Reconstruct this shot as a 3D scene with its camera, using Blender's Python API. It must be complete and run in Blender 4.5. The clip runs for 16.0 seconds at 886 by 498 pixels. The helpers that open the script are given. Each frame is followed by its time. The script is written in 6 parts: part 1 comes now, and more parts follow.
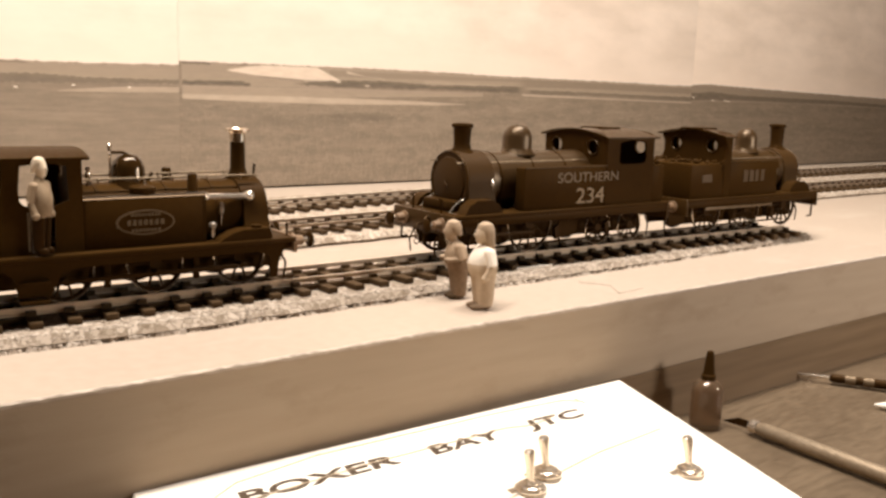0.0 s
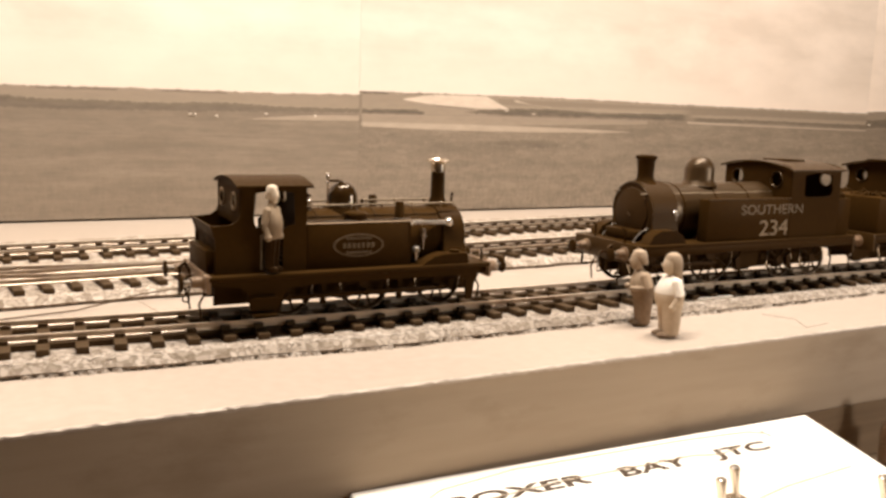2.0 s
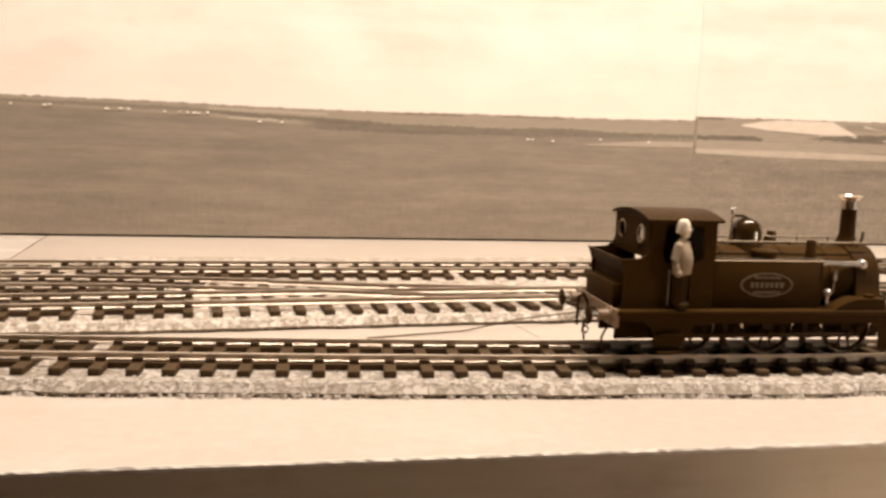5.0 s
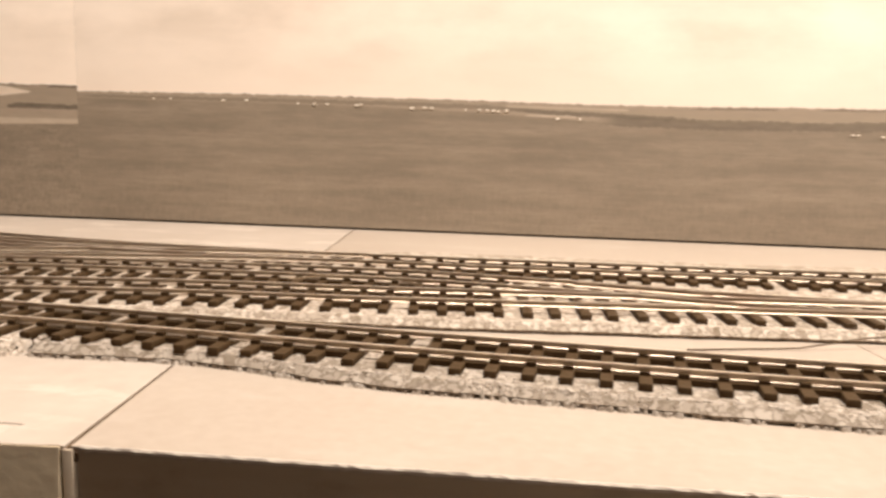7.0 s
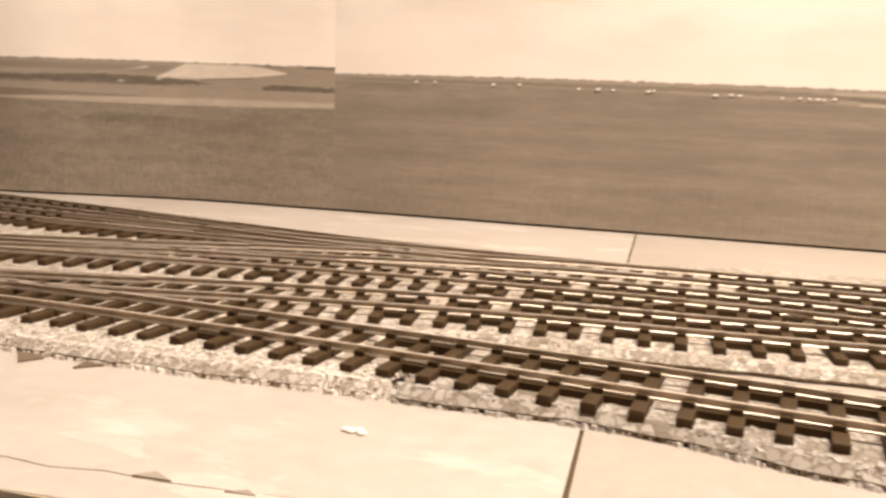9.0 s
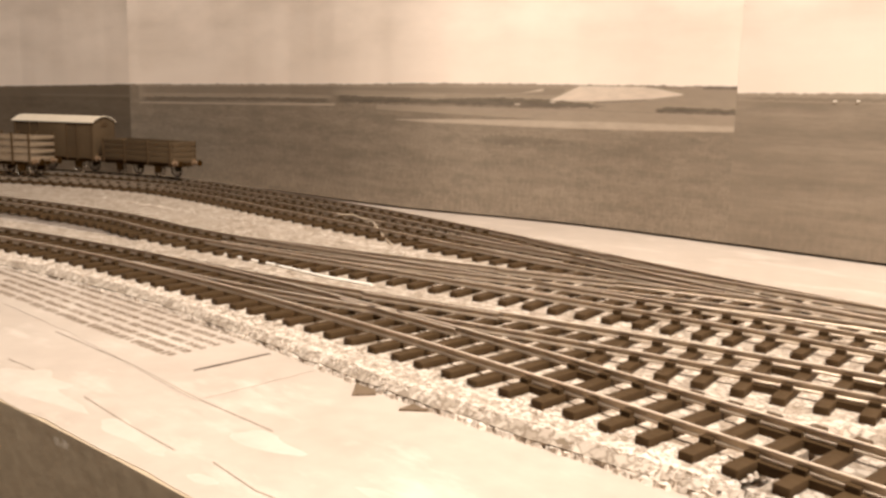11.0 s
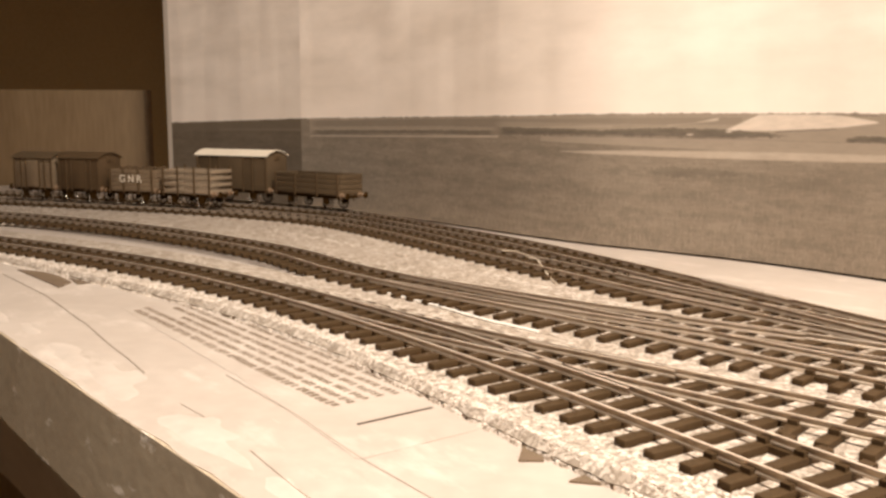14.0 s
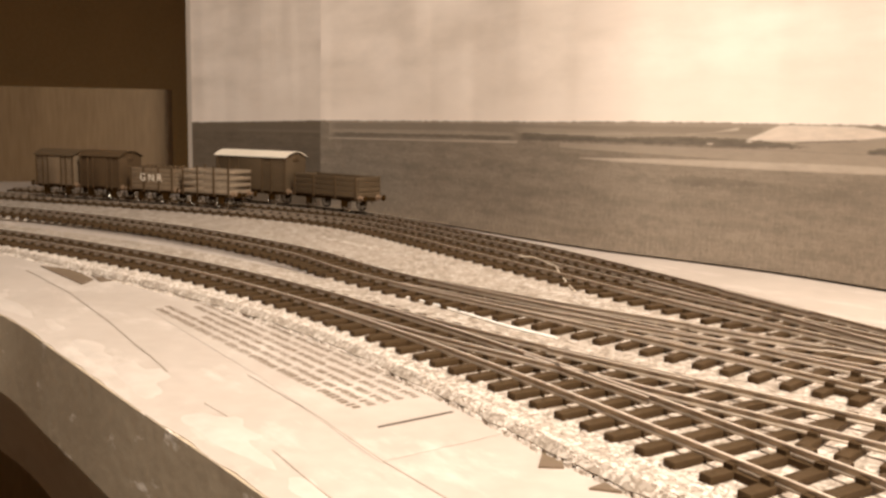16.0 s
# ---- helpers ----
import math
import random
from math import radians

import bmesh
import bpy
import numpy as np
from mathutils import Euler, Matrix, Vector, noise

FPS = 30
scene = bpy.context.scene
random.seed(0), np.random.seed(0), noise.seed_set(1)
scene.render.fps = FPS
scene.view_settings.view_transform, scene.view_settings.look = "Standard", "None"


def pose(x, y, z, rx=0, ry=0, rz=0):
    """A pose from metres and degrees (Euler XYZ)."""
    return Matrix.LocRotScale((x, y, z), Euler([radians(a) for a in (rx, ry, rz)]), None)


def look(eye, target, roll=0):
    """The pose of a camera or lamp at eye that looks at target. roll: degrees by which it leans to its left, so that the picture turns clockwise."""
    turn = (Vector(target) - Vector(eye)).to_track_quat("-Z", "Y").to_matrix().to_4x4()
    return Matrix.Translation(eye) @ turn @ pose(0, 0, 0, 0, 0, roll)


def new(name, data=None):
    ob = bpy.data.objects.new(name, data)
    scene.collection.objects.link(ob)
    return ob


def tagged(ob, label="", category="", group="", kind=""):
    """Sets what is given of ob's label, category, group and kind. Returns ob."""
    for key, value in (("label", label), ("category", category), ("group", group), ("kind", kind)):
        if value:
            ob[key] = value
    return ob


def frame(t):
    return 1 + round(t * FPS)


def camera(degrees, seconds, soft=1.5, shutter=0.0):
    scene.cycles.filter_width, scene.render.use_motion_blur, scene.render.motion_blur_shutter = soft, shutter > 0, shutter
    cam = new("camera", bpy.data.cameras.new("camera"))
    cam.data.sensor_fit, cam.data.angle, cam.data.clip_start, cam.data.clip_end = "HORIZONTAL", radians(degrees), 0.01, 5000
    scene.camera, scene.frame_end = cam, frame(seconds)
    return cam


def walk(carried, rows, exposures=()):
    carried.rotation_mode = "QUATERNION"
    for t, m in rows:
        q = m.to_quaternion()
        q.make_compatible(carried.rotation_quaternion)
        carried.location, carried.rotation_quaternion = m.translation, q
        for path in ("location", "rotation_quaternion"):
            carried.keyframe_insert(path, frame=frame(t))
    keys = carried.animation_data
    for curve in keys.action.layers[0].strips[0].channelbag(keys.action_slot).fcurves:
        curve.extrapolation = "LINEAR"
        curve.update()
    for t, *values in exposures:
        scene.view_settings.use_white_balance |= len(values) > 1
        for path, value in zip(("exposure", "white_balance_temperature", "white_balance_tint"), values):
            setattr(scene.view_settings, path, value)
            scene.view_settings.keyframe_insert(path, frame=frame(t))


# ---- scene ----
# A model railway layout on a workbench, 4 mm scale. Plan lengths are in units of U metres.
U = 0.11
cam = camera(53.4, 16.0, soft=2.8, shutter=0.3)

# seconds, eye x y z in plan units, yaw to the left, pitch, roll in degrees
PATH = [
    (0.0, -0.307, -1.672, 0.575, -37.25, -10.01, 1.77),
    (0.5, -0.330, -1.673, 0.580, -36.17, -9.71, 1.59),
    (1.0, -0.371, -1.681, 0.584, -33.53, -9.46, 1.31),
    (1.5, -0.426, -1.689, 0.593, -30.86, -9.19, 1.57),
    (2.0, -0.486, -1.695, 0.601, -27.97, -8.84, 1.86),
    (2.5, -0.560, -1.695, 0.608, -25.21, -8.69, 2.38),
    (3.0, -0.608, -1.701, 0.617, -21.91, -8.66, 1.99),
    (3.2, -0.643, -1.697, 0.608, -20.96, -8.52, 2.19),
    (5.3, -0.823, -1.518, 0.617, -8.44, -8.28, 2.09),
    (5.5, -0.839, -1.510, 0.618, -6.78, -8.48, 2.09),
    (6.0, -0.879, -1.505, 0.621, -2.56, -8.77, 1.57),
    (6.5, -0.903, -1.465, 0.586, 2.60, -8.30, 1.66),
    (7.0, -0.934, -1.411, 0.600, 6.62, -8.68, 1.39),
    (7.5, -1.048, -1.290, 0.637, 11.00, -9.17, 1.76),
    (8.0, -1.321, -1.188, 0.615, 11.27, -9.13, 2.29),
    (8.5, -1.535, -1.110, 0.574, 12.00, -9.14, 1.59),
    (9.0, -1.607, -0.999, 0.577, 16.80, -9.74, 2.04),
    (9.5, -1.585, -0.860, 0.581, 25.11, -10.34, 1.31),
    (10.0, -1.580, -0.763, 0.591, 32.37, -9.86, 1.82),
    (10.2, -1.589, -0.748, 0.590, 35.26, -9.73, 1.83),
    (12.3, -1.673, -0.667, 0.636, 50.49, -8.69, 0.21),
    (12.5, -1.684, -0.666, 0.639, 51.53, -8.55, 0.16),
    (13.0, -1.699, -0.662, 0.649, 53.01, -8.41, 0.46),
    (13.5, -1.710, -0.656, 0.650, 53.70, -8.08, 0.31),
    (14.0, -1.718, -0.648, 0.653, 53.95, -8.07, 0.24),
    (14.5, -1.724, -0.645, 0.652, 54.02, -8.20, 0.16),
    (15.0, -1.721, -0.648, 0.658, 54.17, -8.14, 0.61),
    (15.5, -1.721, -0.656, 0.656, 54.63, -7.97, 0.94),
    (16.0, -1.718, -0.676, 0.661, 54.83, -7.88, 1.22),
]


def cam_pose(x, y, z, yaw, pitch, roll):
    return pose(x * U, y * U, z * U) @ pose(0, 0, 0, 0, 0, yaw) @ pose(0, 0, 0, 90 + pitch) @ pose(0, 0, 0, 0, 0, roll)


walk(cam, [(r[0], cam_pose(*r[1:])) for r in PATH],
     exposures=[(0.0, -0.18), (3.0, -0.18), (6.0, -0.18), (9.0, -0.04), (12.5, 0.24), (16.0, 0.26)])

# ---- light ----
world = bpy.data.worlds.new("room_air")
scene.world = world
world.use_nodes = True
world.node_tree.nodes["Background"].inputs[0].default_value = (1.0, 0.72, 0.46, 1)
world.node_tree.nodes["Background"].inputs[1].default_value = 0.02


def area(name, x, y, z, tx, ty, tz, size, watts, color):
    d = bpy.data.lights.new(name, "AREA")
    d.shape, d.size, d.energy, d.color = "DISK", size, watts, color
    ob = new(name, d)
    ob.matrix_world = look((x * U, y * U, z * U), (tx * U, ty * U, tz * U))
    return ob


WARM = (1.0, 0.948, 0.915)
# Unseen overhead source, drawn out into a strip to even the light.
strip_light = area("overhead_strip_light", 1.0, 0.2, 7.2, 0.95, 1.1, 0, 0.16, 23.3, WARM)
strip_light.data.shape, strip_light.data.size, strip_light.data.size_y = "RECTANGLE", 0.85, 0.09
area("bench_lamp_light", 4.0, -2.3, 0.9, 1.2, 0.1, -0.1, 0.07, 0.95, WARM)


# ---- materials ----
def mk(name, base, dark=None, rough=0.6, metal=0.0, scale=60.0, fine=600.0, bump=0.0, mix=0.5, stretch=None, coat=0.0):
    """Principled surface with stains at one scale and grain at another; scales are per metre."""
    m = bpy.data.materials.new(name)
    m.use_nodes = True
    nt = m.node_tree
    n, l = nt.nodes, nt.links
    b = n["Principled BSDF"]
    b.inputs["Roughness"].default_value, b.inputs["Metallic"].default_value = rough, metal
    b.inputs["Coat Weight"].default_value = coat
    b.inputs["Specular Tint"].default_value = (1.0, 0.95, 0.88, 1) if metal > 0.6 else (1.0, 0.78, 0.56, 1)
    dark = dark or tuple(c * 0.75 for c in base)
    tc = n.new("ShaderNodeTexCoord")
    mp = n.new("ShaderNodeMapping")
    l.new(tc.outputs["Object"], mp.inputs[0])
    if stretch:
        mp.inputs["Scale"].default_value = stretch
    a, f = n.new("ShaderNodeTexNoise"), n.new("ShaderNodeTexNoise")
    a.inputs["Scale"].default_value, f.inputs["Scale"].default_value = scale, fine
    a.inputs["Detail"].default_value = f.inputs["Detail"].default_value = 4
    l.new(mp.outputs[0], a.inputs["Vector"])
    l.new(mp.outputs[0], f.inputs["Vector"])
    av = n.new("ShaderNodeMath")
    av.operation = "ADD"
    l.new(a.outputs["Fac"], av.inputs[0])
    l.new(f.outputs["Fac"], av.inputs[1])
    mr = n.new("ShaderNodeMapRange")
    mr.inputs["From Min"].default_value, mr.inputs["From Max"].default_value = 1.0 - mix * 0.6, 1.0 + mix * 0.6
    l.new(av.outputs[0], mr.inputs["Value"])
    cm = n.new("ShaderNodeMix")
    cm.data_type = "RGBA"
    cm.inputs["A"].default_value, cm.inputs["B"].default_value = (*dark, 1), (*base, 1)
    l.new(mr.outputs[0], cm.inputs["Factor"])
    l.new(cm.outputs["Result"], b.inputs["Base Color"])
    rr = n.new("ShaderNodeMapRange")
    rr.inputs["To Min"].default_value, rr.inputs["To Max"].default_value = max(0.05, rough - 0.12), min(1, rough + 0.12)
    l.new(f.outputs["Fac"], rr.inputs["Value"])
    l.new(rr.outputs[0], b.inputs["Roughness"])
    if bump:
        bp = n.new("ShaderNodeBump")
        bp.inputs["Strength"].default_value, bp.inputs["Distance"].default_value = bump, 0.0006
        l.new(av.outputs[0], bp.inputs["Height"])
        l.new(bp.outputs[0], b.inputs["Normal"])
    return m


def cork_material(name, k):
    m = mk(name, (0.58, 0.45, 0.31), (0.33, 0.23, 0.14), 0.9, 0, 40, 500, 0.3, 0.7)
    nt = m.node_tree
    n, l = nt.nodes, nt.links
    b = n["Principled BSDF"]
    tc = n.new("ShaderNodeTexCoord")
    wob = n.new("ShaderNodeTexNoise")
    wob.inputs["Scale"].default_value = 500
    v = n.new("ShaderNodeTexVoronoi")
    v.inputs["Scale"].default_value = 360
    add = n.new("ShaderNodeMixRGB")
    add.inputs[0].default_value = 0.004
    l.new(tc.outputs["Object"], wob.inputs["Vector"])
    l.new(tc.outputs["Object"], add.inputs[1])
    l.new(wob.outputs["Color"], add.inputs[2])
    l.new(add.outputs[0], v.inputs["Vector"])
    ramp = n.new("ShaderNodeValToRGB")
    ramp.color_ramp.elements[0].color = (0.16 * k, 0.112 * k, 0.070 * k, 1)
    ramp.color_ramp.elements[1].color = (0.50 * k, 0.405 * k, 0.310 * k, 1)
    ramp.color_ramp.elements[1].position = 0.75
    e = ramp.color_ramp.elements.new(0.3)
    e.color = (0.35 * k, 0.275 * k, 0.202 * k, 1)
    l.new(v.outputs["Color"], ramp.inputs[0])
    gap = n.new("ShaderNodeTexVoronoi")
    gap.feature = "DISTANCE_TO_EDGE"
    gap.inputs["Scale"].default_value = 360
    l.new(add.outputs[0], gap.inputs["Vector"])
    gr = n.new("ShaderNodeMapRange")
    gr.inputs["From Max"].default_value, gr.inputs["To Min"].default_value, gr.inputs["To Max"].default_value = 0.16, 0.75, 0.0
    l.new(gap.outputs["Distance"], gr.inputs["Value"])
    cm = n.new("ShaderNodeMix")
    cm.data_type = "RGBA"
    l.new(gr.outputs[0], cm.inputs["Factor"])
    l.new(ramp.outputs[0], cm.inputs["A"])
    cm.inputs["B"].default_value = (0.13 * k, 0.088 * k, 0.053 * k, 1)
    l.new(cm.outputs["Result"], b.inputs["Base Color"])
    bp = n.new("ShaderNodeBump")
    bp.inputs["Strength"].default_value, bp.inputs["Distance"].default_value = 0.7, 0.0008
    l.new(v.outputs["Color"], bp.inputs["Height"])
    l.new(bp.outputs[0], b.inputs["Normal"])
    return m


M_BOARD = mk("board_paint", (0.385, 0.303, 0.228), (0.335, 0.258, 0.190), 0.7, 0, 9, 300, 0.08, 0.5)
M_BOARD_L = mk("board_worn_sheen_paint", (0.465, 0.375, 0.292), (0.365, 0.286, 0.216), 0.6, 0, 22, 160, 0.15, 0.75)
# Paler than the boards: highlights on ridges and chipped edges, put into the colour.
M_RIM = mk("rim_paint_highlight", (0.52, 0.425, 0.335), (0.44, 0.352, 0.27), 0.5, 0, 60, 300, 0.2, 0.6)
M_CREASE = mk("crease_brown", (0.27, 0.21, 0.15), (0.22, 0.17, 0.12), 0.8, 0, 80, 900)
M_FASCIA = mk("fascia_wood", (0.42, 0.322, 0.225), (0.35, 0.262, 0.178), 0.7, 0, 14, 200, 0.15, 0.6, (0.15, 1, 1.5))
# Left lip's own tone, standing in for the room light that reaches it.
M_FASCIA_LIT = mk("fascia_lit", (0.445, 0.338, 0.218), (0.355, 0.265, 0.168), 0.6, 0, 30, 260, 0.25, 0.7)
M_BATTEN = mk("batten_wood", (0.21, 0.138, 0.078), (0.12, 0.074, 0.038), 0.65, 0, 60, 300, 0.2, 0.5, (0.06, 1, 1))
M_DESK = mk("desk_wood", (0.120, 0.082, 0.048), (0.066, 0.043, 0.024), 0.5, 0, 45, 500, 0.15, 0.5, (0.25, 1, 1))
M_CORK = cork_material("cork_fresh", 1.02)
M_CORK_OLD = cork_material("cork_aged", 0.77)
M_SLEEPER = mk("sleeper_plastic", (0.060, 0.034, 0.015), (0.040, 0.022, 0.009), 0.62, 0, 90, 900, 0.2)
M_RAIL = mk("rail_nickel", (0.80, 0.67, 0.53), (0.60, 0.49, 0.37), 0.34, 0.55, 60, 900, 0.05)
M_RAILSIDE = mk("rail_side", (0.56, 0.445, 0.325), (0.44, 0.34, 0.235), 0.40, 0.6, 60, 900, 0.05)
M_BLACK = mk("loco_black", (0.036, 0.0165, 0.0038), (0.029, 0.0130, 0.0030), 0.46, 0, 50, 700, 0.04)
M_GREEN = mk("loco_dark_paint", (0.042, 0.0192, 0.0042), (0.034, 0.0152, 0.0033), 0.46, 0, 40, 700, 0.03)
M_BROWN = mk("loco_panel_paint", (0.045, 0.0212, 0.0052), (0.036, 0.0168, 0.0040), 0.34, 0, 40, 700, 0.03)
M_BRASS = mk("polished_brass", (0.72, 0.62, 0.50), (0.60, 0.50, 0.39), 0.22, 1.0, 60, 900, 0.02)
M_STEEL = mk("bright_steel", (0.78, 0.67, 0.54), (0.66, 0.56, 0.44), 0.20, 0.85, 60, 900, 0.03)
M_DULL = mk("dull_metal", (0.26, 0.19, 0.12), (0.17, 0.12, 0.07), 0.4, 0.6, 60, 900, 0.03)
M_SHEEN = mk("boiler_satin", (0.040, 0.0195, 0.0056), (0.030, 0.0142, 0.0038), 0.40, 0, 40, 700, 0.03)
M_GLOSS = mk("gloss_black", (0.030, 0.0140, 0.0035), (0.024, 0.0110, 0.0028), 0.14, 0, 50, 700, 0.0)
M_BUFBEAM = mk("buffer_beam_paint", (0.20, 0.12, 0.065), (0.15, 0.09, 0.05), 0.4, 0, 60, 700, 0.03)
M_WHEEL = mk("wheel_dark", (0.034, 0.0158, 0.0045), (0.025, 0.0113, 0.003), 0.42, 0.2, 60, 700, 0.03)
M_GILT = mk("gilt_lettering", (0.225, 0.157, 0.090), (0.18, 0.124, 0.070), 0.6, 0, 60, 900)
M_SMOKE = mk("smokebox_matt", (0.041, 0.0188, 0.0046), (0.032, 0.0145, 0.0035), 0.58, 0, 50, 700, 0.04)
M_PLATE = mk("plate_gilt", (0.135, 0.090, 0.050), (0.100, 0.066, 0.036), 0.4, 0.2, 60, 900)
M_FIG_PALE = mk("figure_pale", (0.72, 0.58, 0.42), (0.55, 0.42, 0.28), 0.75, 0, 120, 900, 0.1)
M_FIG_MID = mk("figure_mid", (0.25, 0.165, 0.10), (0.17, 0.108, 0.062), 0.75, 0, 120, 900, 0.1)
M_FIG_COAT = mk("figure_coat", (0.39, 0.28, 0.18), (0.29, 0.20, 0.125), 0.75, 0, 120, 900, 0.1)
M_PANEL = mk("panel_white", (0.84, 0.76, 0.64), (0.80, 0.71, 0.58), 0.45, 0, 20, 500, 0.02, 0.5)
M_INK = mk("ink_dark", (0.05, 0.03, 0.016), (0.03, 0.018, 0.01), 0.6, 0, 80, 900)
M_FAINT = mk("ink_faint", (0.50, 0.39, 0.27), (0.44, 0.34, 0.23), 0.7, 0, 80, 900)
M_WALL = mk("wall_dark_paint", (0.41, 0.253, 0.100), (0.345, 0.210, 0.080), 0.85, 0, 3, 120, 0.1)
M_CEIL = mk("ceiling_paint", (0.55, 0.45, 0.34), (0.5, 0.4, 0.3), 0.9, 0, 3, 120, 0.1)
M_SHEET = mk("chipboard_veneer", (0.215, 0.135, 0.066), (0.155, 0.093, 0.043), 0.6, 0, 20, 300, 0.1, 0.5, (1, 1, 0.12))
M_WAGON_GREY = mk("wagon_grey", (0.098, 0.061, 0.030), (0.066, 0.040, 0.019), 0.7, 0, 60, 700, 0.1)
M_WAGON_PALE = mk("wagon_pale", (0.205, 0.137, 0.078), (0.135, 0.088, 0.048), 0.7, 0, 60, 700, 0.1)
M_WAGON_SLAT = mk("wagon_bleached", (0.30, 0.218, 0.138), (0.20, 0.14, 0.085), 0.7, 0, 60, 700, 0.1)
M_WAGON_DARK = mk("wagon_dark", (0.088, 0.050, 0.022), (0.055, 0.030, 0.012), 0.7, 0, 60, 700, 0.1)
M_ROOF_PALE = mk("van_roof_pale", (0.72, 0.60, 0.44), (0.62, 0.50, 0.36), 0.7, 0, 60, 700, 0.05)
M_PRINT = mk("faded_print", (0.15, 0.10, 0.06), (0.11, 0.07, 0.04), 0.8, 0, 200, 900)
M_TORN = mk("torn_paper", (0.30, 0.235, 0.17), (0.25, 0.19, 0.135), 0.8, 0, 80, 900)
M_SCRAP = mk("scrap_card", (0.155, 0.102, 0.06), (0.115, 0.075, 0.043), 0.8, 0, 80, 900)
M_BOTTLE = mk("bottle_brown", (0.30, 0.19, 0.11), (0.24, 0.15, 0.085), 0.10, 0, 60, 700, 0.0, 0.5, None, 0.4)
M_BOTTLE.node_tree.nodes["Principled BSDF"].inputs["Transmission Weight"].default_value = 0.75
M_KNIFE = mk("knife_alloy", (0.30, 0.225, 0.145), (0.22, 0.16, 0.10), 0.42, 0.5, 60, 700, 0.05)


for m_, lv_ in ((M_BLACK, 0.03), (M_GREEN, 0.02), (M_BROWN, 0.22), (M_SHEEN, 0.6), (M_WHEEL, 0.08), (M_SLEEPER, 0.2), (M_SMOKE, 0.16)):
    m_.node_tree.nodes["Principled BSDF"].inputs["Specular IOR Level"].default_value = lv_
    m_.node_tree.nodes["Principled BSDF"].inputs["Specular Tint"].default_value = (1.0, 0.72, 0.45, 1)


def worn(m, tint, scale, lo, hi, amount):
    """Adds patches of another tint to a surface: scuffs, and painted sheen on the left board."""
    n, l = m.node_tree.nodes, m.node_tree.links
    b = n["Principled BSDF"]
    old = b.inputs["Base Color"].links[0].from_socket
    tc, mp, t = n.new("ShaderNodeTexCoord"), n.new("ShaderNodeMapping"), n.new("ShaderNodeTexNoise")
    mp.inputs["Scale"].default_value = (0.45, 1, 1)
    t.inputs["Scale"].default_value, t.inputs["Detail"].default_value, t.inputs["Roughness"].default_value = scale, 6, 0.65
    l.new(tc.outputs["Object"], mp.inputs[0])
    l.new(mp.outputs[0], t.inputs["Vector"])
    r = n.new("ShaderNodeMapRange")
    r.inputs["From Min"].default_value, r.inputs["From Max"].default_value, r.inputs["To Max"].default_value = lo, hi, amount
    l.new(t.outputs["Fac"], r.inputs["Value"])
    x = n.new("ShaderNodeMix")
    x.data_type = "RGBA"
    l.new(r.outputs[0], x.inputs["Factor"])
    l.new(old, x.inputs["A"])
    x.inputs["B"].default_value = (*tint, 1)
    l.new(x.outputs["Result"], b.inputs["Base Color"])


# Pale patches put in for sheen as well as wear on the left board.
worn(M_BOARD_L, (0.60, 0.495, 0.39), 55, 0.54, 0.68, 0.55)
worn(M_BOARD, (0.42, 0.34, 0.265), 40, 0.55, 0.70, 0.5)
worn(M_FASCIA_LIT, (0.88, 0.74, 0.58), 130, 0.62, 0.70, 0.8)
worn(M_FASCIA, (0.22, 0.145, 0.085), 60, 0.55, 0.72, 0.4)


# ---- mesh helpers, in plan units ----
def box(bm, x0, x1, y0, y1, z0, z1, bev=0.0):
    g = bmesh.ops.create_cube(bm, size=1.0)
    bmesh.ops.transform(bm, verts=g["verts"], matrix=Matrix.Translation(((x0 + x1) / 2, (y0 + y1) / 2, (z0 + z1) / 2)) @ Matrix.Diagonal((x1 - x0, y1 - y0, z1 - z0, 1)))
    if bev:
        es = list({e for v in g["verts"] for e in v.link_edges})
        bmesh.ops.bevel(bm, geom=es, offset=bev, segments=2, affect="EDGES", profile=0.5)
    return bm


def cyl(bm, p0, p1, r0, r1=None, seg=16, caps=True):
    p0, p1 = Vector(p0), Vector(p1)
    d = p1 - p0
    m = Matrix.Translation((p0 + p1) / 2) @ d.to_track_quat("Z", "Y").to_matrix().to_4x4()
    bmesh.ops.create_cone(bm, cap_ends=caps, segments=seg, radius1=r0, radius2=r0 if r1 is None else r1, depth=d.length, matrix=m)
    return bm


def ball(bm, c, r, sx=1, sy=1, sz=1, seg=14):
    bmesh.ops.create_uvsphere(bm, u_segments=seg, v_segments=max(6, seg // 2 + 2), radius=r, matrix=Matrix.Translation(c) @ Matrix.Diagonal((sx, sy, sz, 1)))
    return bm


def lathe(bm, prof, origin=(0, 0, 0), direction=(0, 0, 1), seg=24):
    """Turns a profile of (radius, height) round an axis."""
    m = Matrix.Translation(origin) @ Vector(direction).to_track_quat("Z", "Y").to_matrix().to_4x4()
    rings = []
    for r, h in prof:
        rings.append([bm.verts.new(m @ Vector((r * math.cos(2 * math.pi * i / seg), r * math.sin(2 * math.pi * i / seg), h))) for i in range(seg)])
    for a, b in zip(rings, rings[1:]):
        for i in range(seg):
            bm.faces.new((a[i], a[(i + 1) % seg], b[(i + 1) % seg], b[i]))
    bm.faces.new(rings[0][::-1])
    bm.faces.new(rings[-1])
    return bm


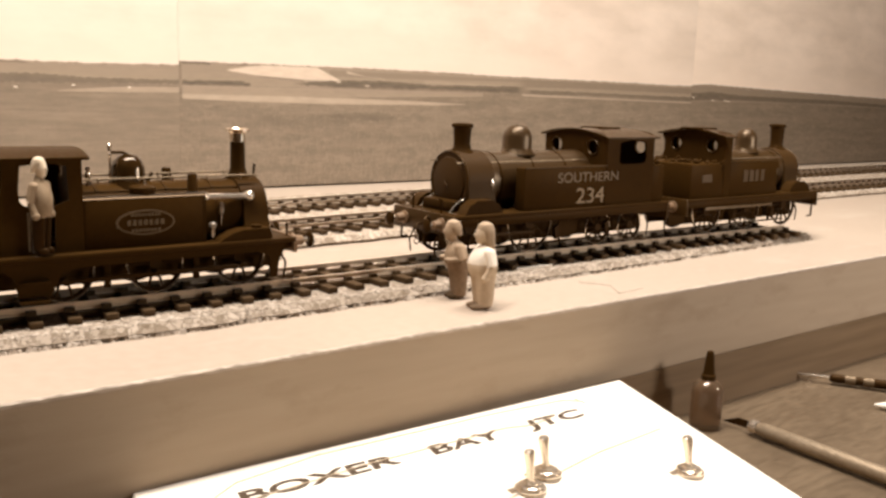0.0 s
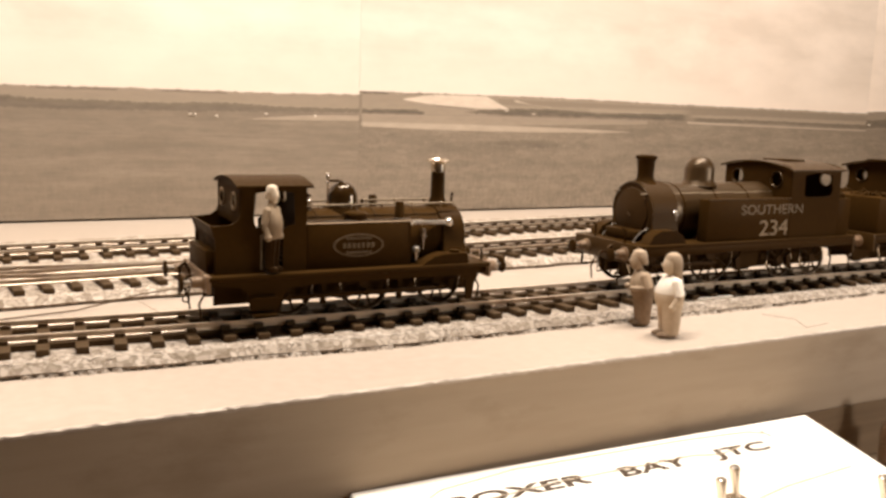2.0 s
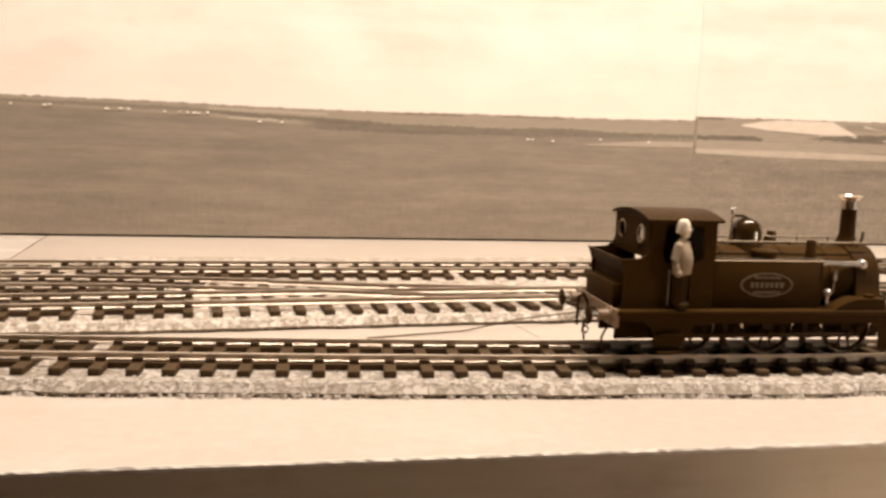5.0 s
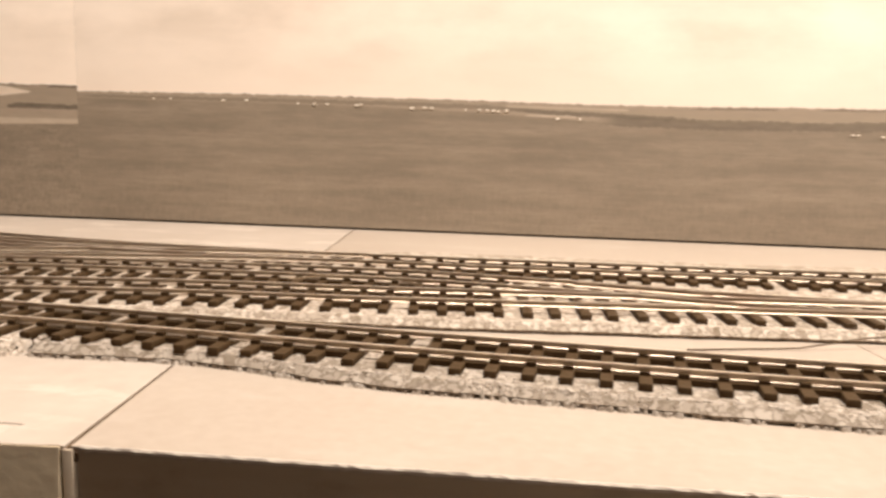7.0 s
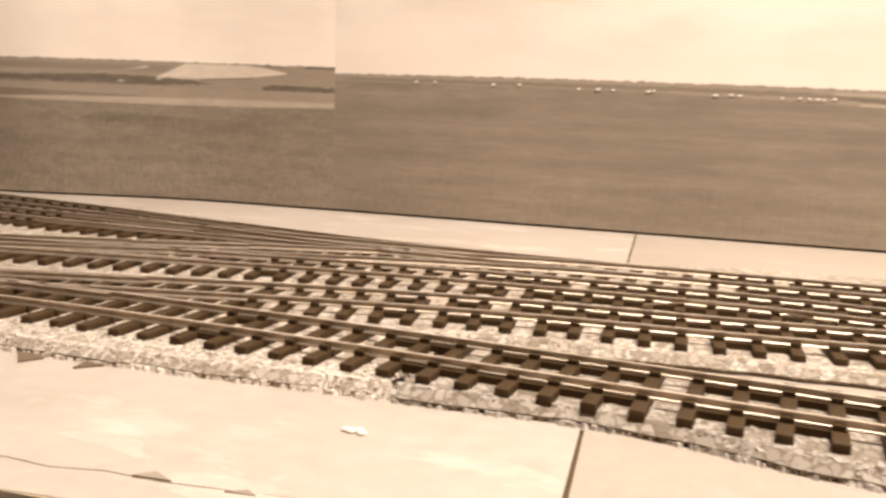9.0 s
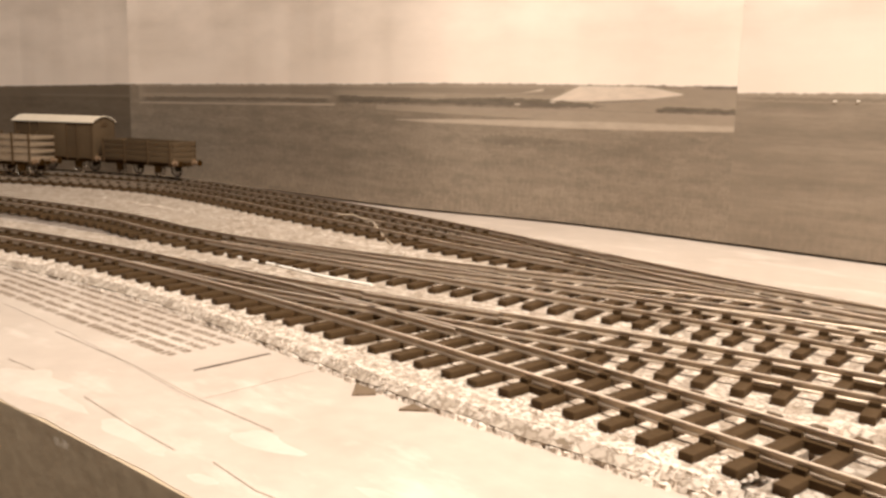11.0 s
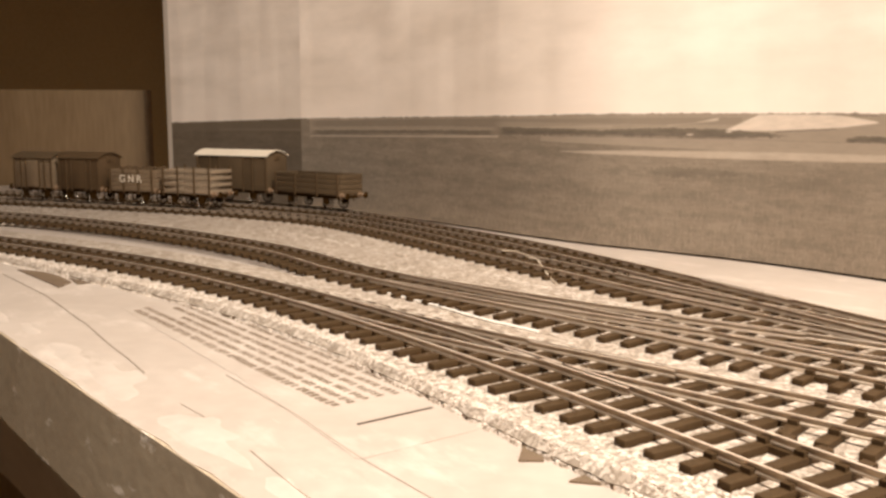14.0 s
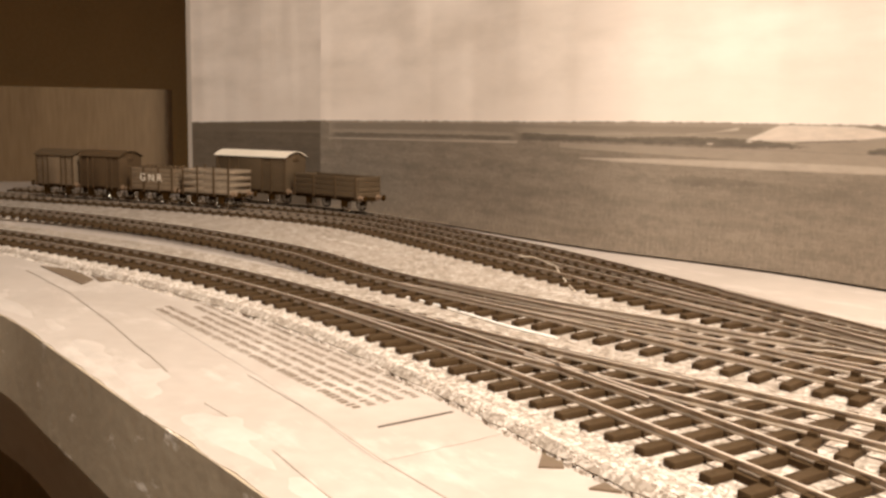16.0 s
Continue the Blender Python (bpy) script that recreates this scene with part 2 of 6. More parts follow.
def prism(bm, pts, a, b, axis="y", bev=0.0):
    """Extrudes a closed outline: axis y takes (x, z), axis x takes (y, z), axis z takes (x, y)."""
    def at(p, q):
        return {"y": (p[0], q, p[1]), "x": (q, p[0], p[1]), "z": (p[0], p[1], q)}[axis]
    lo = [bm.verts.new(at(p, a)) for p in pts]
    hi = [bm.verts.new(at(p, b)) for p in pts]
    fs = [bm.faces.new(lo), bm.faces.new(hi[::-1])]
    for i in range(len(pts)):
        j = (i + 1) % len(pts)
        fs.append(bm.faces.new((lo[j], lo[i], hi[i], hi[j])))
    bmesh.ops.recalc_face_normals(bm, faces=fs)
    if bev:
        bmesh.ops.bevel(bm, geom=list({e for f in fs[:2] for e in f.edges}), offset=bev, segments=1, affect="EDGES")
    return bm


def tube(bm, pts, r, seg=8):
    for p, q in zip(pts, pts[1:]):
        cyl(bm, p, q, r, seg=seg)
    for p in pts[1:-1]:
        ball(bm, p, r, seg=seg)
    return bm


def ring(bm, c, r, t, direction, seg=20):
    m = Matrix.Translation(c) @ Vector(direction).to_track_quat("Z", "Y").to_matrix().to_4x4()
    loops = []
    for i in range(seg):
        a = 2 * math.pi * i / seg
        loops.append([bm.verts.new(m @ Vector(((r + t * math.cos(b)) * math.cos(a), (r + t * math.cos(b)) * math.sin(a), t * math.sin(b)))) for b in (0, math.pi / 2, math.pi, 1.5 * math.pi)])
    for i in range(seg):
        p, q = loops[i], loops[(i + 1) % seg]
        for k in range(4):
            bm.faces.new((p[k], q[k], q[(k + 1) % 4], p[(k + 1) % 4]))
    return bm


def mesh_of(name, bm, mats, smooth=True):
    bmesh.ops.scale(bm, vec=(U, U, U), verts=bm.verts)
    bmesh.ops.recalc_face_normals(bm, faces=bm.faces)
    me = bpy.data.meshes.new(name)
    bm.to_mesh(me)
    bm.free()
    for m in mats if isinstance(mats, (list, tuple)) else [mats]:
        me.materials.append(m)
    if smooth:
        me.shade_smooth()
        me.set_sharp_from_angle(angle=radians(35))
    return me


def part(name, bm, mat, parent=None, label="", smooth=True):
    ob = new(name, mesh_of(name, bm, mat, smooth))
    ob.parent = parent
    if label:
        tagged(ob, label)
    return ob


def thing(name, x, y, z, rz=0.0, label="", category="", group="", kind=""):
    ob = new(name)
    ob.matrix_world = pose(x * U, y * U, z * U, 0, 0, rz)
    ob.empty_display_size = 0.01
    return tagged(ob, label, category, group, kind)


def B():
    return bmesh.new()


def lettering(name, text, size, mat, parent, m, label="", bold=0.0):
    """Raised flat lettering in the built-in font; m places it in plan units."""
    cu = bpy.data.curves.new(name, "FONT")
    cu.body, cu.size, cu.extrude, cu.align_x, cu.align_y = text, size, size * 0.012, "CENTER", "CENTER"
    cu.offset = size * bold
    tmp = bpy.data.objects.new(name, cu)
    scene.collection.objects.link(tmp)
    bpy.context.view_layer.update()
    me = bpy.data.meshes.new_from_object(tmp)
    bpy.data.objects.remove(tmp)
    me.transform(Matrix.Scale(U, 4) @ m)
    me.materials.append(mat)
    ob = new(name, me)
    ob.parent = parent
    return tagged(ob, label)


def spline(pts, step):
    """Even points and headings along a smooth curve through the given points."""
    p = [Vector(q) for q in pts]
    p = [p[0] * 2 - p[1]] + p + [p[-1] * 2 - p[-2]]
    fine = []
    for i in range(1, len(p) - 2):
        a, b, c, d = p[i - 1:i + 3]
        for k in range(24):
            t = k / 24
            fine.append(0.5 * ((2 * b) + (c - a) * t + (2 * a - 5 * b + 4 * c - d) * t * t + (3 * b - a - 3 * c + d) * t ** 3))
    fine.append(p[-2])
    out, want, run = [], 0.0, 0.0
    for a, b in zip(fine, fine[1:]):
        seg = (b - a).length
        while want <= run + seg and seg > 0:
            h = (b - a).normalized()
            out.append((a + h * (want - run), h))
            want += step
        run += seg
    return out


# ---- the room ----
def slab(name, x0, x1, y0, y1, z0, z1, mat, label, cat):
    ob = part(name, box(B(), x0, x1, y0, y1, z0, z1), mat, None, "", False)
    return tagged(ob, label, cat, "", "structure")


slab("floor", -26, 16, -18, 12, -7.2, -7.0, M_WALL, "dark brown floor of the room", "floor")
slab("ceiling", -26, 16, -18, 12, 16.0, 16.3, M_CEIL, "pale painted ceiling of the room", "ceiling")
slab("wall_north", -26, 16, 12, 12.4, -7.2, 16.3, M_WALL, "dark painted wall behind the layout", "wall")
slab("wall_south", -26, 16, -18.4, -18, -7.2, 16.3, M_CEIL, "pale painted wall behind the operator", "wall")
slab("wall_west", -26.4, -26, -18.4, 12.4, -7.2, 16.3, M_WALL, "dark painted wall past the layout", "wall")
slab("wall_east", 16, 16.4, -18.4, 12.4, -7.2, 16.3, M_WALL, "dark painted wall at the far end", "wall")

# workbench under the near half of the layout
desk = thing("workbench", 4.6, 0, -0.42, 0, "brown wooden workbench with a worn varnished top", "workbench")
part("benchtop", box(B(), -5.4, 5.4, -6.0, 3.4, -0.3, 0, 0.02), M_DESK, desk)
for lx in (-5.1, 5.1):
    for ly in (-5.7, 3.0):
        part("leg", box(B(), lx - 0.25, lx + 0.25, ly - 0.25, ly + 0.25, -6.58, -0.3, 0.02), M_BATTEN, desk)


# ---- baseboards ----
def wobble(a, b, n, amp, seed):
    rnd = random.Random(seed)
    out = []
    for i in range(n):
        t = i / n
        out.append((a[0] + (b[0] - a[0]) * t, a[1] + (b[1] - a[1]) * t + (rnd.uniform(0, amp) if i else 0)))
    return out


def skirt_strip(parent, name, path, section, mat, label):
    """Sweeps a section of (distance behind the edge, height) along a plan path."""
    bm = B()
    rings = []
    for i, (x, y) in enumerate(path):
        a, b = path[max(0, i - 1)], path[min(len(path) - 1, i + 1)]
        h = Vector((b[0] - a[0], b[1] - a[1], 0)).normalized()
        rings.append([bm.verts.new((x - h.y * d, y + h.x * d, z)) for d, z in section])
    k = len(section)
    for p, q in zip(rings, rings[1:]):
        for i in range(k):
            bm.faces.new((p[i], q[i], q[(i + 1) % k], p[(i + 1) % k]))
    bm.faces.new(rings[0])
    bm.faces.new(rings[-1][::-1])
    return part(name, bm, mat, parent, label, False)


def board(name, front, back, depth, label, smooth_front, top_mat, rail_mat, lean=0.0):
    """A baseboard: a painted top with an uneven worn front edge, and a deep wooden front fascia."""
    t = thing(name, 0, 0, 0, 0, label, "baseboard", "", "structure")
    part("board_top", prism(B(), front + back, -0.012, 0, "z"), top_mat, t, "painted pale board with a chipped front edge", False)
    if lean:
        # a lip leaning out to catch overhead light, a darker rail set back below
        skirt_strip(t, "fascia", smooth_front, ((-0.002, -0.001), (-lean, -0.245), (-lean, -0.250), (0.16, -0.250), (0.16, -0.0125)), rail_mat, "painted lip, scuffed and spotted, toned and tilted to look lit")
        skirt_strip(t, "lower_rail", smooth_front, ((0.02, -0.251), (0.02, -depth), (0.14, -depth), (0.14, -0.251)), M_FASCIA, "dark wooden rail below the lip")
    else:
        bm = B()
        inner = [(x, y + 0.16) for x, y in smooth_front[::-1]]
        prism(bm, [(x, y + 0.010) for x, y in smooth_front] + inner, -depth, -0.013, "z")
        part("fascia", bm, rail_mat, t, "brown wooden front rail", False)
    return t


SEAM = [(-1.76, 0.0), (-1.79, 0.49), (-1.885, 2.4), (-1.925, 3.3)]
front_r = wobble((-1.757, 0.0), (9.5, 0.0), 150, 0.004, 3) + [(9.5, 0.0)]
board_r = board("baseboard_right", front_r, [(9.5, 3.4)] + [(x + 0.004, y) for x, y in SEAM[:0:-1]], 0.42, "cream painted baseboard of the layout on the workbench", [(-1.75, 0.0), (9.5, 0.0)], M_BOARD, M_FASCIA)
EDGE_L = [(-9.6, -2.6), (-8.2, -1.55), (-7.0, -0.86), (-6.0, -0.46), (-5.0, -0.22), (-4.35, -0.16), (-3.85, -0.125), (-3.25, -0.075), (-2.8, -0.05), (-2.3, -0.035), (-1.768, -0.005)]
rnd = random.Random(5)
front_l = [(p.x, p.y + rnd.uniform(0.0, 0.008)) for p, h in spline([(x, y, 0) for x, y in EDGE_L], 0.07)] + [(-1.768, -0.003)]
board_l = board("baseboard_left", front_l, [(x - 0.004, y) for x, y in SEAM[1:]] + [(-5.0, 3.4), (-11.5, 3.0), (-12.2, -0.9)], 0.52, "cream painted baseboard curving away past a joint", [(p.x, p.y) for p, h in spline([(x, y, 0) for x, y in EDGE_L], 0.07)] + [(-1.775, -0.005)], M_BOARD_L, M_FASCIA_LIT, 0.034)


def paint_rim(parent, path, seed):
    """The ragged ridge of dried paint along a board's front edge."""
    r = random.Random(seed)
    bm = B()
    last = None
    for x, y in path:
        out, up = r.uniform(0.0, 0.0032), r.uniform(0.0003, 0.0028)
        cur = [bm.verts.new(q) for q in ((x, y + 0.010, -0.0005), (x, y + 0.001, up), (x, y - out, -0.002), (x, y - out * 0.6, -0.006 - r.uniform(0, 0.004)), (x, y + 0.008, -0.010))]
        if last:
            for i in range(4):
                bm.faces.new((last[i], cur[i], cur[i + 1], last[i + 1]))
        last = cur
    part("paint_rim", bm, M_RIM, parent, "chipped paint along the edge, paled for highlights", False)["kind"] = "stuff"


def paint_relief(parent, path, reach, seed):
    """Thick uneven brushwork behind a board's edge: a lumpy skin whose high patches stand out of the board."""
    bm = B()
    last = None
    for x, y in path:
        cur = []
        for k in range(int(reach / 0.016)):
            d = 0.012 + 0.016 * k
            q = Vector((x * 3.6, (y + d) * 9.0, seed))
            hgt = noise.noise(q) + 0.5 * noise.noise(q * 2.7) + 0.55 * math.exp(-((d - 0.075) / 0.035) ** 2) - 0.50 - max(0.0, d - 0.16) * 2
            cur.append(bm.verts.new((x, y + d, max(-0.005, 0.0075 * hgt))))
        if last:
            for i in range(len(cur) - 1):
                bm.faces.new((last[i], cur[i], cur[i + 1], last[i + 1]))
        last = cur
    part("paint_relief", bm, M_RIM, parent, "thick brushed paint, paled for glossy highlights")["kind"] = "stuff"


paint_relief(board_l, [(p.x, p.y) for p, h in spline([(x, y, 0) for x, y in EDGE_L], 0.022) if -7.6 < p.x < -1.9], 0.26, 4.2)
paint_rim(board_r, [(-1.74 + 0.013 * i, 0.0) for i in range(480)], 71)
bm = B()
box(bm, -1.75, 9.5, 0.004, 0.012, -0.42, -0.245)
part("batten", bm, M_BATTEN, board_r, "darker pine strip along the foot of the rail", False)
for lx, ly in ((-2.6, 0.6), (-2.6, 2.6), (-6.6, 0.5), (-6.8, 2.6), (-10.6, 0.2), (-10.4, 2.4)):
    part("leg", box(B(), lx - 0.2, lx + 0.2, ly - 0.2, ly + 0.2, -7.0, -0.046, 0.02), M_BATTEN, board_l)

part("joint_strip", box(B(), -1.772, -1.752, -0.006, 0.03, -0.42, -0.005, 0.002), M_FASCIA, board_l, "wooden strip closing the joint")
# Dark strip sunk in the joint, in place of the open gap's shade.
part("seam_gap_strip", prism(B(), [(x - 0.012, y) for x, y in SEAM] + [(x + 0.012, y) for x, y in SEAM[::-1]], -0.03, -0.004, "z"), M_WAGON_DARK, board_l, "", False)

# ---- cork underlay ----
def outline(pts, jit, seed, step=0.055, inset=0.0):
    r = random.Random(seed)
    return [(p.x + h.y * d, p.y - h.x * d) for p, h in spline([(x, y, 0) for x, y in pts], step) for d in (r.uniform(-jit, jit) - inset,)]


CORK_Z = 0.028
A_FRONT = [(-8.6, -0.95), (-7.3, -0.28), (-6.6, -0.02), (-5.87, 0.17), (-4.98, 0.40), (-4.4, 0.50), (-3.95, 0.535), (-3.35, 0.52), (-2.9, 0.495), (-2.44, 0.51), (-2.17, 0.52)]
A_FRONT2 = [(-2.15, 0.515), (-1.75, 0.52), (-1.36, 0.435), (-0.85, 0.38), (-0.28, 0.336), (0.05, 0.316), (0.43, 0.292), (0.83, 0.302), (1.59, 0.306), (2.0, 0.312), (2.55, 0.338), (3.25, 0.362)]
A_BACK = [(3.1, 0.70), (1.2, 0.715), (0.0, 0.74), (-1.0, 0.81), (-1.7, 0.865), (-2.15, 0.90)]
YARD_FRONT = [(-2.15, 0.925), (-1.6, 0.965), (-1.1, 0.985), (-0.3, 1.055), (0.55, 1.115), (1.3, 1.17), (3.0, 1.24), (6.0, 1.25), (9.3, 1.27)]
YARD_BACK = [(9.3, 2.75), (5.0, 2.62), (2.5, 2.50), (1.0, 2.36), (-0.3, 2.24), (-1.3, 2.22), (-1.9, 2.10), (-2.4, 2.06), (-2.9, 2.10), (-3.6, 2.22), (-4.3, 2.35), (-5.1, 2.47), (-6.0, 2.51), (-6.9, 2.53), (-7.6, 2.36), (-8.4, 1.99), (-9.3, 1.49), (-10.3, 0.93)]
B_FRONT = [(-9.6, -0.75), (-8.6, -0.12), (-7.58, 0.50), (-6.63, 0.90), (-5.7, 1.09), (-5.0, 1.06)]
A_BACK_L = [(-4.95, 1.0), (-5.3, 0.97), (-6.14, 0.76), (-7.18, 0.38), (-8.3, -0.2), (-8.9, -0.65)]
cork = thing("cork_underlay", 0, 0, 0, 0, "pale speckled cork sheet glued under the tracks", "underlay", "", "structure")


def cork_slab(name, edges, mat):
    """A sheet of cork with crumbled, sloping cut edges; edges go round it with the sheet on their left."""
    bm = B()
    low, mid, top = [[bm.verts.new((x, y, z)) for pts, jit, seed in edges for x, y in (outline(pts, jit, seed, 0.055, ins) if seed else pts)] for z, ins in ((0.0, 0.012), (CORK_Z * 0.40, 0.0), (CORK_Z, 0.020))]
    n = len(low)
    for i in range(n):
        j = (i + 1) % n
        bm.faces.new((low[i], low[j], mid[j], mid[i]))
        bm.faces.new((mid[i], mid[j], top[j], top[i]))
    bm.faces.new(top)
    return part(name, bm, mat, cork, "", False)


cork_slab("cork_strip", [(A_FRONT2, 0.006, 11), (A_BACK, 0.005, 12)], M_CORK_OLD)
cork_slab("cork_sheet", [(A_FRONT, 0.007, 13), ([(-2.155, 0.75)], 0, 0), (YARD_FRONT, 0.006, 14), (YARD_BACK, 0.006, 15), (B_FRONT, 0.006, 16), (A_BACK_L, 0.006, 17)], M_CORK)


def chips(name, paths, n, seed, spread, size, mat=None):
    """Loose cork granules along the cut edges and over the top, joined."""
    r = random.Random(seed)
    verts, faces = [], []
    line = [q for pth in paths for q in spline([(x, y, 0) for x, y in pth], 0.01)]
    for _ in range(n):
        p, h = r.choice(line)
        side = Vector((-h.y, h.x, 0))
        d = r.uniform(*spread)
        c = p + side * d
        z = CORK_Z * min(1.0, max(0.22, d / 0.025)) - 0.002
        s = r.uniform(*size)
        k = len(verts)
        a0 = r.uniform(0, 6.28)
        for i in range(5):
            a = a0 + i * 1.2566
            rr = s * r.uniform(0.6, 1.2)
            verts.append(((c.x + rr * math.cos(a)) * U, (c.y + rr * math.sin(a)) * U, (z - 0.006) * U))
        for i in range(5):
            a = a0 + i * 1.2566 + 0.3
            rr = s * r.uniform(0.35, 0.75)
            verts.append(((c.x + rr * math.cos(a)) * U, (c.y + rr * math.sin(a)) * U, (z + s * r.uniform(0.15, 0.5)) * U))
        for i in range(5):
            j = (i + 1) % 5
            faces.append((k + i, k + j, k + 5 + j, k + 5 + i))
        faces.append(tuple(k + 5 + i for i in range(5)))
    me = bpy.data.meshes.new(name)
    me.from_pydata(verts, [], faces)
    me.materials.append(mat or M_CHIP)
    ob = new(name, me)
    ob.parent = cork
    return tagged(ob, "loose pale cork granules", kind="stuff")


def chip_material(name, k):
    m = mk(name, (0.60, 0.47, 0.33), (0.36, 0.26, 0.17), 0.9, 0, 90, 900, 0.1, 0.5)
    n, l = m.node_tree.nodes, m.node_tree.links
    g = n.new("ShaderNodeNewGeometry")
    rp = n.new("ShaderNodeValToRGB")
    rp.color_ramp.elements[0].color = (0.38 * k, 0.295 * k, 0.215 * k, 1)
    rp.color_ramp.elements[1].color = (0.72 * k, 0.595 * k, 0.465 * k, 1)
    e = rp.color_ramp.elements.new(0.35)
    e.color = (0.56 * k, 0.46 * k, 0.36 * k, 1)
    l.new(g.outputs["Random Per Island"], rp.inputs[0])
    l.new(rp.outputs[0], n["Principled BSDF"].inputs["Base Color"])
    return m


M_CHIP = chip_material("cork_chip_fresh", 0.88)
M_CHIP_OLD = chip_material("cork_chip_aged", 0.60)
chips("granules", [A_FRONT], 6500, 21, (0.015, 0.13), (0.004, 0.012))
chips("granules", [A_FRONT2], 900, 22, (0.02, 0.12), (0.006, 0.012), M_CHIP_OLD)
chips("granules", [A_FRONT2], 2600, 25, (-0.001, 0.034), (0.006, 0.013), M_CHIP_OLD)
chips("granules", [A_FRONT], 5200, 26, (-0.002, 0.034), (0.005, 0.014))
chips("granules", [YARD_FRONT, [(-5.2, 1.1), (-4.0, 1.2), (-3.2, 1.25), (-2.3, 1.2)], B_FRONT], 4200, 23, (0.02, 0.10), (0.004, 0.011))
chips("granules", [[(-6.5, 1.55), (-5.0, 1.62), (-4.0, 1.60), (-3.0, 1.62), (-1.8, 1.62)]], 1600, 24, (-0.06, 0.06), (0.006, 0.014))

# ---- track ----
SLEEP_Z0, SLEEP_Z1, RAIL_Z = 0.024, 0.045, 0.065
GAUGE = 0.152


def rail_ribbon(bm, line, off):
    """A rail of bullhead section swept along the line at a sideways offset."""
    sec = [(-0.0044, 0.0), (0.0044, 0.0), (0.0044, 0.004), (0.0021, 0.006), (0.0021, 0.0135), (0.0037, 0.0150), (0.0037, 0.0190), (-0.0037, 0.0190), (-0.0037, 0.0150), (-0.0021, 0.0135), (-0.0021, 0.006), (-0.0044, 0.004)]
    prev = None
    for p, h in line:
        side = Vector((-h.y, h.x, 0))
        cur = [bm.verts.new(p + side * (off + a) + Vector((0, 0, SLEEP_Z1 + b))) for a, b in sec]
        if prev:
            for i in range(len(sec)):
                f = bm.faces.new((prev[i], prev[(i + 1) % len(sec)], cur[(i + 1) % len(sec)], cur[i]))
                f.material_index = 0 if i == 6 else 1
        prev = cur
    return bm


sleeper_mesh = mesh_of("sleeper", box(B(), -0.0148, 0.0148, -0.152, 0.152, SLEEP_Z0 - 0.001, SLEEP_Z1, 0.0025), M_SLEEPER)


def track(name, pts, label, skip=(), step=0.083, seed=1):
    """Flexible track: two rails, sleepers one by one, the rail chairs and the webs that tie the sleepers together."""
    t = thing(name, 0, 0, 0, 0, label, "track", "tracks of the layout")
    line = spline([(x, y, 0) for x, y in pts], 0.04)
    for s in (-1, 1):
        part("rail", rail_ribbon(B(), line, s * GAUGE / 2), [M_RAIL, M_RAILSIDE], t, "", False)
    r = random.Random(seed)
    ch = B()
    last = None
    for p, h in spline([(x, y, 0) for x, y in pts], step):
        if any(a < p.x < b for a, b in skip):
            last = None
            continue
        ang = math.degrees(math.atan2(h.y, h.x)) + r.uniform(-1.2, 1.2)
        ob = new("sleeper", sleeper_mesh)
        ob.parent = t
        ob.matrix_basis = pose(p.x * U, p.y * U, r.uniform(-0.0001, 0.0001), 0, 0, ang)
        side = Vector((-h.y, h.x, 0))
        for s in (-1, 1):
            for k in (-1, 1):
                c = p + side * (s * GAUGE / 2 + k * 0.0100)
                g = bmesh.ops.create_cube(ch, size=1.0)
                bmesh.ops.transform(ch, verts=g["verts"], matrix=Matrix.Translation((c.x, c.y, SLEEP_Z1 + 0.0045)) @ Matrix.Rotation(radians(ang), 4, "Z") @ Matrix.Diagonal((0.022, 0.014, 0.012, 1)))
            if last and r.random() < (0.88 if p.x > -2.2 else 0.18):
                mid = (p + last) / 2 + side * (s * GAUGE / 2)
                g = bmesh.ops.create_cube(ch, size=1.0)
                bmesh.ops.transform(ch, verts=g["verts"], matrix=Matrix.Translation((mid.x, mid.y, SLEEP_Z0 + 0.0095)) @ Matrix.Rotation(math.atan2(h.y, h.x), 4, "Z") @ Matrix.Diagonal(((p - last).length - 0.026, 0.030, 0.019, 1)))
        last = p
    part("rail_chair_strip", ch, M_SLEEPER, t, "dark moulded rail fixings and webs", False)["kind"] = "stuff"
    return t


TRACK_A = [(3.12, 0.50), (2.4, 0.515), (1.6, 0.53), (0.9, 0.525), (0.2, 0.535), (-0.5, 0.57), (-1.2, 0.63), (-1.9, 0.695), (-2.6, 0.75), (-3.3, 0.775), (-4.0, 0.76), (-4.6, 0.71), (-5.3, 0.585), (-6.0, 0.38), (-6.7, 0.12), (-7.5, -0.26), (-8.4, -0.80)]
TRACK_DIV = [(-4.35, 0.745), (-3.9, 0.80), (-3.5, 0.875), (-3.0, 0.985), (-2.5, 1.085), (-2.0, 1.15), (-1.5, 1.175), (-0.8, 1.235), (0.2, 1.31), (1.1, 1.38), (2.0, 1.45), (3.5, 1.47), (5.5, 1.47), (8.8, 1.49)]
TRACK_B = [(-9.3, -0.45), (-8.5, 0.12), (-7.75, 0.55), (-6.65, 0.95), (-5.6, 1.16), (-4.9, 1.16), (-4.3, 1.22), (-3.7, 1.31), (-3.1, 1.39), (-2.4, 1.47), (-1.55, 1.50), (-0.9, 1.44), (-0.3, 1.34), (0.15, 1.31)]
TRACK_X = [(-4.55, 1.20), (-4.0, 1.32), (-3.5, 1.455), (-3.0, 1.60), (-2.5, 1.72), (-2.0, 1.795), (-1.6, 1.81)]
